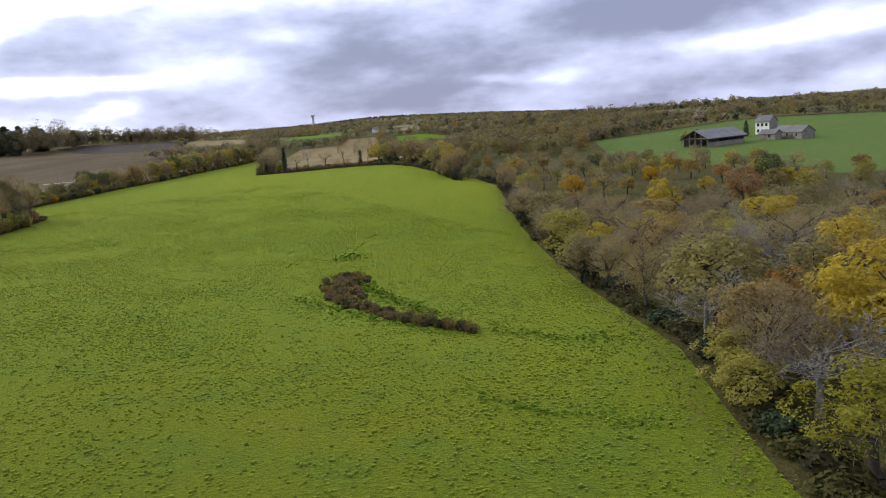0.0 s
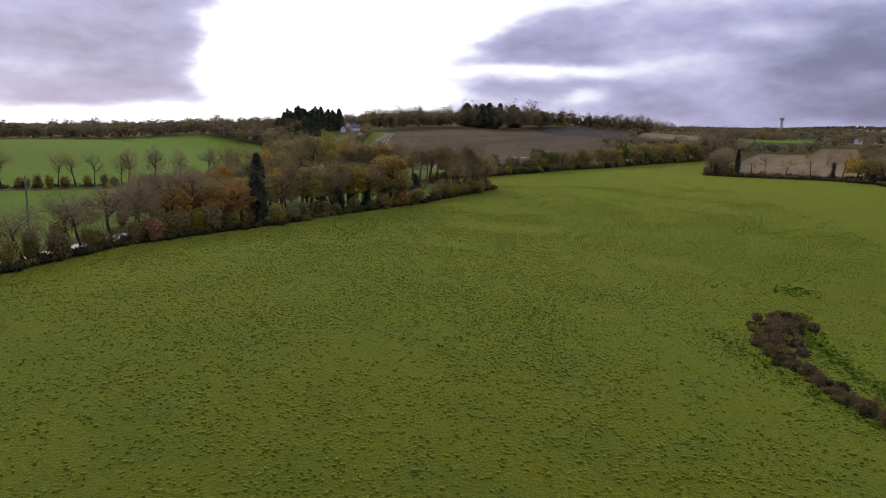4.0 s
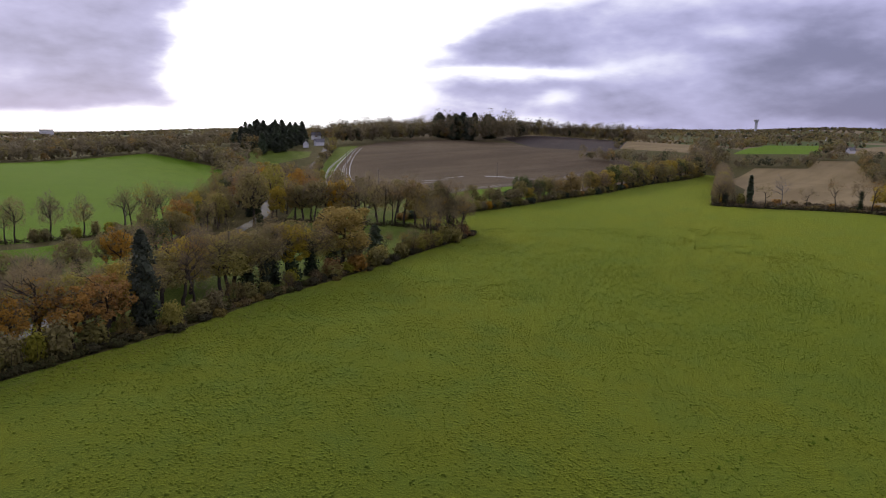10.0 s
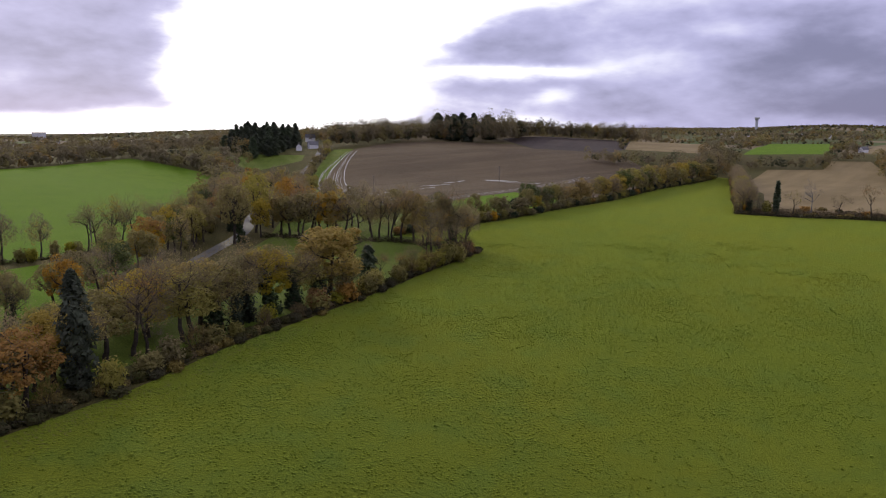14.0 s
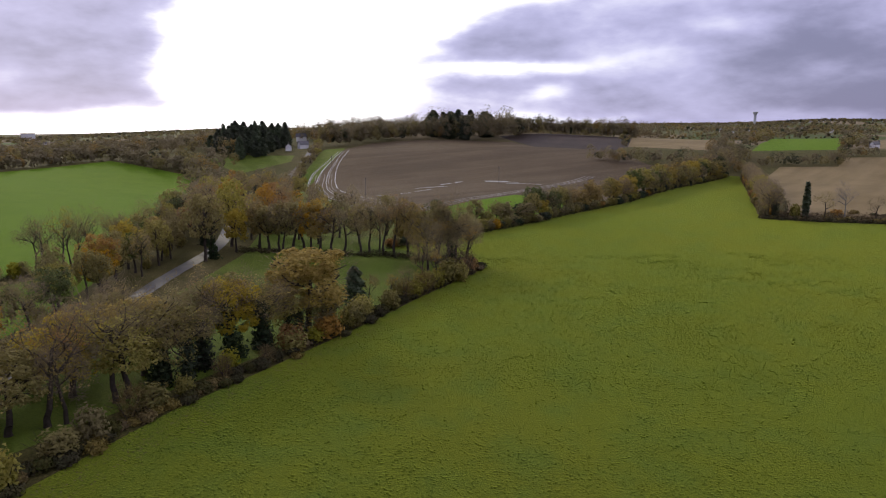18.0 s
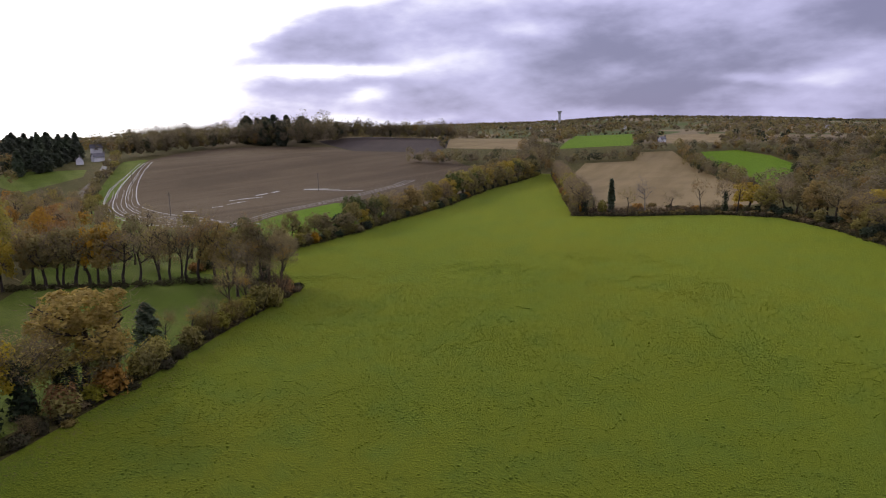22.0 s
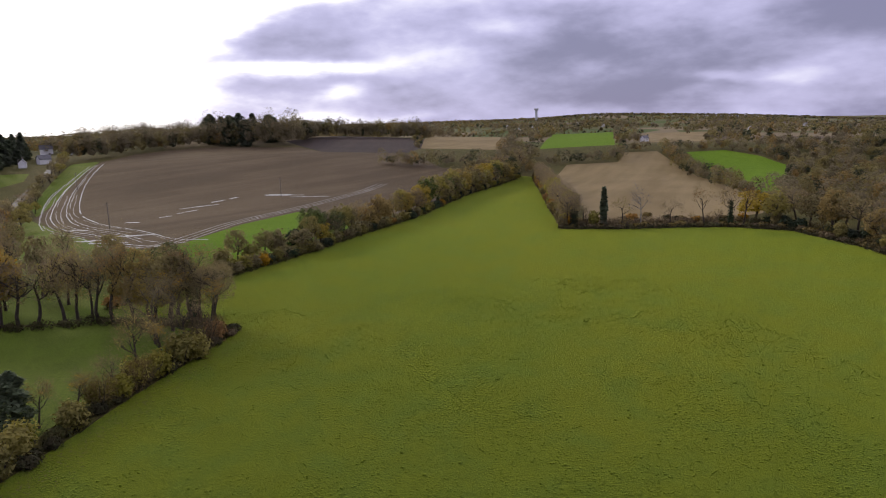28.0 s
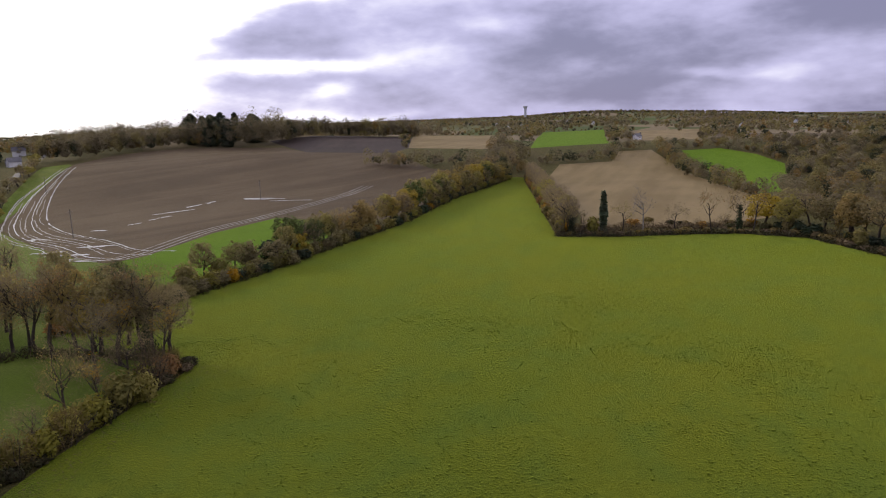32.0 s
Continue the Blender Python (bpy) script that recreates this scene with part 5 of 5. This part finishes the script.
for kind, x, y, t in (("conifer", 268, 103, 0.55), ("conifer", 262, 107, 0.42), ("green", 248, 112, 0.5), ("olive", 240, 112, 0.5), ("green", 233, 108, 0.4)):
    plant(kind, x, y, t, t, "farmyard trees")

# far houses
FAR_HOUSES = [(312, 515, 20), (447, 1076, 80), (470, 1060, 10), (700, 1090, 40), (760, 1020, 15), (640, 1150, 70), (840, 900, 30), (900, 860, 75), (560, 1280, 20), (520, 1300, 65),
              (620, 760, 35), (-92.5, 492, 35), (-98.5, 473, 100), (-112, 585, 15), (-97, 600, 70), (-640, 1150, 30), (-690, 1180, 80), (-300, 700, 20), (1020, 760, 50), (980, 640, 10), (690, 1340, 45)]
for n, (x, y, turn) in enumerate(FAR_HOUSES):
    big = 0.62 + 0.25 * ((n * 7) % 4) / 3
    house("cottage", x, y, turn - 180, 9 * big, 6 * big, 4.2 * big, 7.0 * big, RENDERED, SLATE, "white rendered cottage with slate roof, far off among trees", ((-3, 1.0), (3, 1.0), (-3, 2.9), (3, 2.9)), 0.0, (-3.8,))["group"] = "far cottages"


def lathe(bm, profile, sides=20):
    rings = [[bm.verts.new((r * math.cos(6.28319 * k / sides), r * math.sin(6.28319 * k / sides), z)) for k in range(sides)] for r, z in profile]
    for a, b in zip(rings, rings[1:]):
        for k in range(sides):
            bm.faces.new((a[k], a[(k + 1) % sides], b[(k + 1) % sides], b[k]))
    bm.faces.new(rings[-1])


tower = new("water_tower")
tower.matrix_basis = pose(780, 1738, height(780, 1738))
tagged(tower, "pale concrete water tower with a flared tank", "water tower")
top = 70 - height(780, 1738)
bm_part("shaft", lambda bm: lathe(bm, [(4.0, -3), (3.3, top * 0.4), (3.3, top - 8)]), CONCRETE, tower)
bm_part("tank", lambda bm: lathe(bm, [(3.35, top - 8), (3.9, top - 6), (6.2, top - 1.5), (6.2, top), (5.6, top + 0.4)]), CONCRETE, tower)
block = house("hall", -1313 * 0.75, 2258 * 0.75, 30, 30, 16, 14, 16, CONCRETE, SLATE, "grey block of a building on the skyline", (), None, (), "building")

# ---------------------------------------------------------------- poles, wheel ruts, standing water
def pole(x, y, tall, label, arm=True):
    ob = new("utility_pole")
    ob.matrix_basis = pose(x, y, height(x, y), 0, 0, 35)
    tagged(ob, label, "pole")
    bm_part("shaft", lambda bm: lathe(bm, [(0.17, -0.5), (0.15, tall * 0.5), (0.11, tall)], 8), TIMBER, ob)
    if arm:
        bm_part("crossarm", lambda bm: box(bm, -0.7, 0.7, -0.06, 0.06, tall - 0.6, tall - 0.45), TIMBER, ob)
        for u in (-0.6, 0.0, 0.6):
            part("insulator", bm_mesh("insulator", lambda bm: [v for v in (lathe(bm, [(0.05, tall - 0.45 if u else tall), (0.08, tall - 0.36 if u else tall + 0.1), (0.03, tall - 0.2 if u else tall + 0.24)], 8),)], GLASS), ob)
    ob["group"] = "utility poles"
    return ob


pole(-29.4, 291.5, 8.5, "dark wooden utility pole in the tilled field")
pole(28.8, 354.7, 8.0, "dark wooden utility pole in the tilled field")
pole(-60.5, 408, 8.0, "dark wooden utility pole beside the wheel ruts")
pole(-85.3, 164.5, 7.0, "grey wooden pole on the field bank", False)
pole(-62.0, 36, 10.5, "tall grey utility pole beside the lane")

rng = np.random.default_rng(21)
RUTS = [(-64, 470), (-66, 432), (-67, 394), (-62, 351), (-49, 306), (-31, 270), (-21, 246), (-12, 238)]
for n, off in enumerate((-2.4, -0.9, 0.8, 2.4, 4.3, 6.0, 8.2, 10.0, 12.2, 14.0)):
    line = [(x + off * (0.35 + 0.65 * min(1.0, k / 4)) + rng.normal() * 0.35, y + off * 0.3) for k, (x, y) in enumerate(RUTS)]
    line = curve_line(line[n % 3:8 - (n * 5) % 3], 2)
    cut = int(rng.uniform(0.35, 0.7) * len(line))
    for piece in (line[:cut], line[cut + int(rng.uniform(2, 6)):]):
        if len(piece) > 3:
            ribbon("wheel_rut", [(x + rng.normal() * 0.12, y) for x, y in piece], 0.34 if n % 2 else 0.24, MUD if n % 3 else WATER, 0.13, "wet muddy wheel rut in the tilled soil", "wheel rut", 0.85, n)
for n, off in enumerate((0.0, 2.2, 4.6)):
    line = [(x - off, y + off * 0.3) for x, y in ((-21, 246), (-12, 238), (-4, 242), (11, 274), (29, 297), (50, 327), (80, 375))]
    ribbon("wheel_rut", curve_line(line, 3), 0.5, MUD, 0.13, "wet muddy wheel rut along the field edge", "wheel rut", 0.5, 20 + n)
for n, (a, b) in enumerate((((-27, 306), (-20, 300)), ((-18, 311), (-12, 315)), ((-11, 320), (-4, 326)), ((-2, 348), (6, 356)), ((7, 357), (14, 366)), ((15, 368), (37, 357)), ((22, 364), (40, 352)), ((-14, 335), (4, 341)),
                            ((-34, 262), (-22, 258)), ((-30, 254), (-18, 250)), ((-26, 268), (-12, 262)), ((-44, 300), (-36, 292)), ((30, 350), (52, 340)))):
    for k in range(3):
        s, e = sorted(rng.uniform(0, 1, 2))
        q = rng.normal() * 0.9
        line = dense([(a[0] + (b[0] - a[0]) * s, a[1] + (b[1] - a[1]) * s + q), (a[0] + (b[0] - a[0]) * e, a[1] + (b[1] - a[1]) * e + q)], 0.8)
        if len(line) > 2:
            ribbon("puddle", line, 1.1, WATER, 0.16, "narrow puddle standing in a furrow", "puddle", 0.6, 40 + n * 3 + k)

# ---------------------------------------------------------------- tufts in the pasture
def tufts(name, xy, size, mat, label, seed):
    """Leafy tufts standing a little above the sward."""
    rng = np.random.default_rng(seed)
    heart = np.asarray(xy)
    heart = np.repeat(np.column_stack([heart, land(heart[:, 0], heart[:, 1]) - 0.45]), 4, 0)
    c = heart + rng.normal(size=heart.shape) * [size, size, 0.0]
    c[:, 2] += 0.45 + rng.uniform(0.03, 0.05 + size, len(c))
    return tagged(new(name, quick_mesh(name, *leaves(rng, c, size, heart), mat)), label, "grass", kind="stuff")


def hummocks(name, xy, broad, tall, mat, tips, label, seed):
    """Low clumps of cropped grass: four uneven sides, and a top (tips) painted paler as if lit."""
    rng = np.random.default_rng(seed)
    xy = np.asarray(xy)
    n = len(xy)
    ang = np.arange(4) * math.pi / 2 + rng.uniform(0, 6.28, (n, 1)) + rng.uniform(-0.35, 0.35, (n, 4))
    r = broad * rng.uniform(0.55, 1.35, (n, 1)) * rng.uniform(0.75, 1.25, (n, 4))
    z = land(xy[:, 0], xy[:, 1])
    h = tall * rng.uniform(0.5, 1.4, (n, 1)) * rng.uniform(0.75, 1.25, (n, 4))
    low = np.stack([xy[:, :1] + r * np.cos(ang), xy[:, 1:] + r * np.sin(ang), np.repeat(z[:, None] - 0.04, 4, 1)], 2)
    top = np.stack([xy[:, :1] + 0.72 * r * np.cos(ang), xy[:, 1:] + 0.72 * r * np.sin(ang), z[:, None] + h], 2)
    k = np.arange(4)
    sides = np.stack([k, (k + 1) % 4, (k + 1) % 4 + 4, k + 4], 1)
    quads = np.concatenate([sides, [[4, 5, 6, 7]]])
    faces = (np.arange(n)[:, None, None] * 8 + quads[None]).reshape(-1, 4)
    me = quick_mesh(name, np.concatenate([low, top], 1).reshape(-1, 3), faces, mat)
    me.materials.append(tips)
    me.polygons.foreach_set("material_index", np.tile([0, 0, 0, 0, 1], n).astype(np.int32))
    return tagged(new(name, me), label, "grass", kind="stuff")


rng = np.random.default_rng(31)
x, y = rng.uniform(-58, 85, 130000), rng.uniform(-66, 170, 130000)
patch = np.array([noise.noise((a * 0.07, b * 0.07, 0)) + 0.6 * noise.noise((a * 0.3, b * 0.3, 7)) for a, b in zip(x, y)])
ok = inside(PASTURE, x, y) & (rng.uniform(-0.5, 0.5, len(x)) < 0.85 * patch + 0.12 - np.clip((y - 70) / 170, 0, 0.5))
hummocks("grass_hummocks", np.column_stack([x, y])[ok], 0.14, 0.085, CLUMP, LIT_TOPS, "small clumps of cropped pasture grass", 5)
x, y, patch = x[:26000], y[:26000], patch[:26000]
ok = inside(PASTURE, x, y) & (y < 120) & (rng.uniform(0, 1, len(x)) < 0.10)
hummocks("rank_hummocks", np.column_stack([x, y])[ok], 0.19, 0.13, CLUMP, LIT_TOPS, "larger rank clumps left by grazing", 9)
fallen = [(px + rng.normal() * 0.6, py) for line, reach in ((LEFT_HEDGE[3:], 2.6), (NORTH_HEDGE, 1.2), (WOOD_EDGE[:8], -1.6)) for _ in range(14) for px, py in along(line, 0.6, rng, -abs(rng.normal()) * reach - 0.8 if reach > 0 else abs(rng.normal()) * reach - 0.6, 0.7)]
fallen = np.array(fallen)
spots = np.column_stack([fallen, land(fallen[:, 0], fallen[:, 1]) + 0.07])
tagged(new("fallen_leaves", quick_mesh("fallen_leaves", *leaves(rng, spots, 0.10, spots - [0, 0, 1.5], 0.2), BRACKEN)), "brown leaves fallen on the grass below the hedges", "leaves", kind="stuff")
rush = []
for line, step, spread in (([(62, 60), (54, 57), (34, 46), (24, 39), (8, 16), (-2, -2)], 1.6, 0.8), ([(22.5, -31), (23, -37), (25.5, -41.5), (28, -46)], 0.4, 0.5), ([(35, -19), (38, -26), (42, -31)], 0.25, 1.0),
                           ([(29, 18), (28.5, 8), (29, 0), (30.5, -8), (32, -18)], 0.3, 0.9), ([(50, 48), (56, 52)], 0.08, 1.5), ([(47, 36), (41, 20), (38, 6), (36, -8)], 0.14, 0.8)):
    rush += along(line, step, rng, 0, spread)
tufts("rushes", rush, 0.2, RUSH, "dark green rushes along the wet ditch", 6)
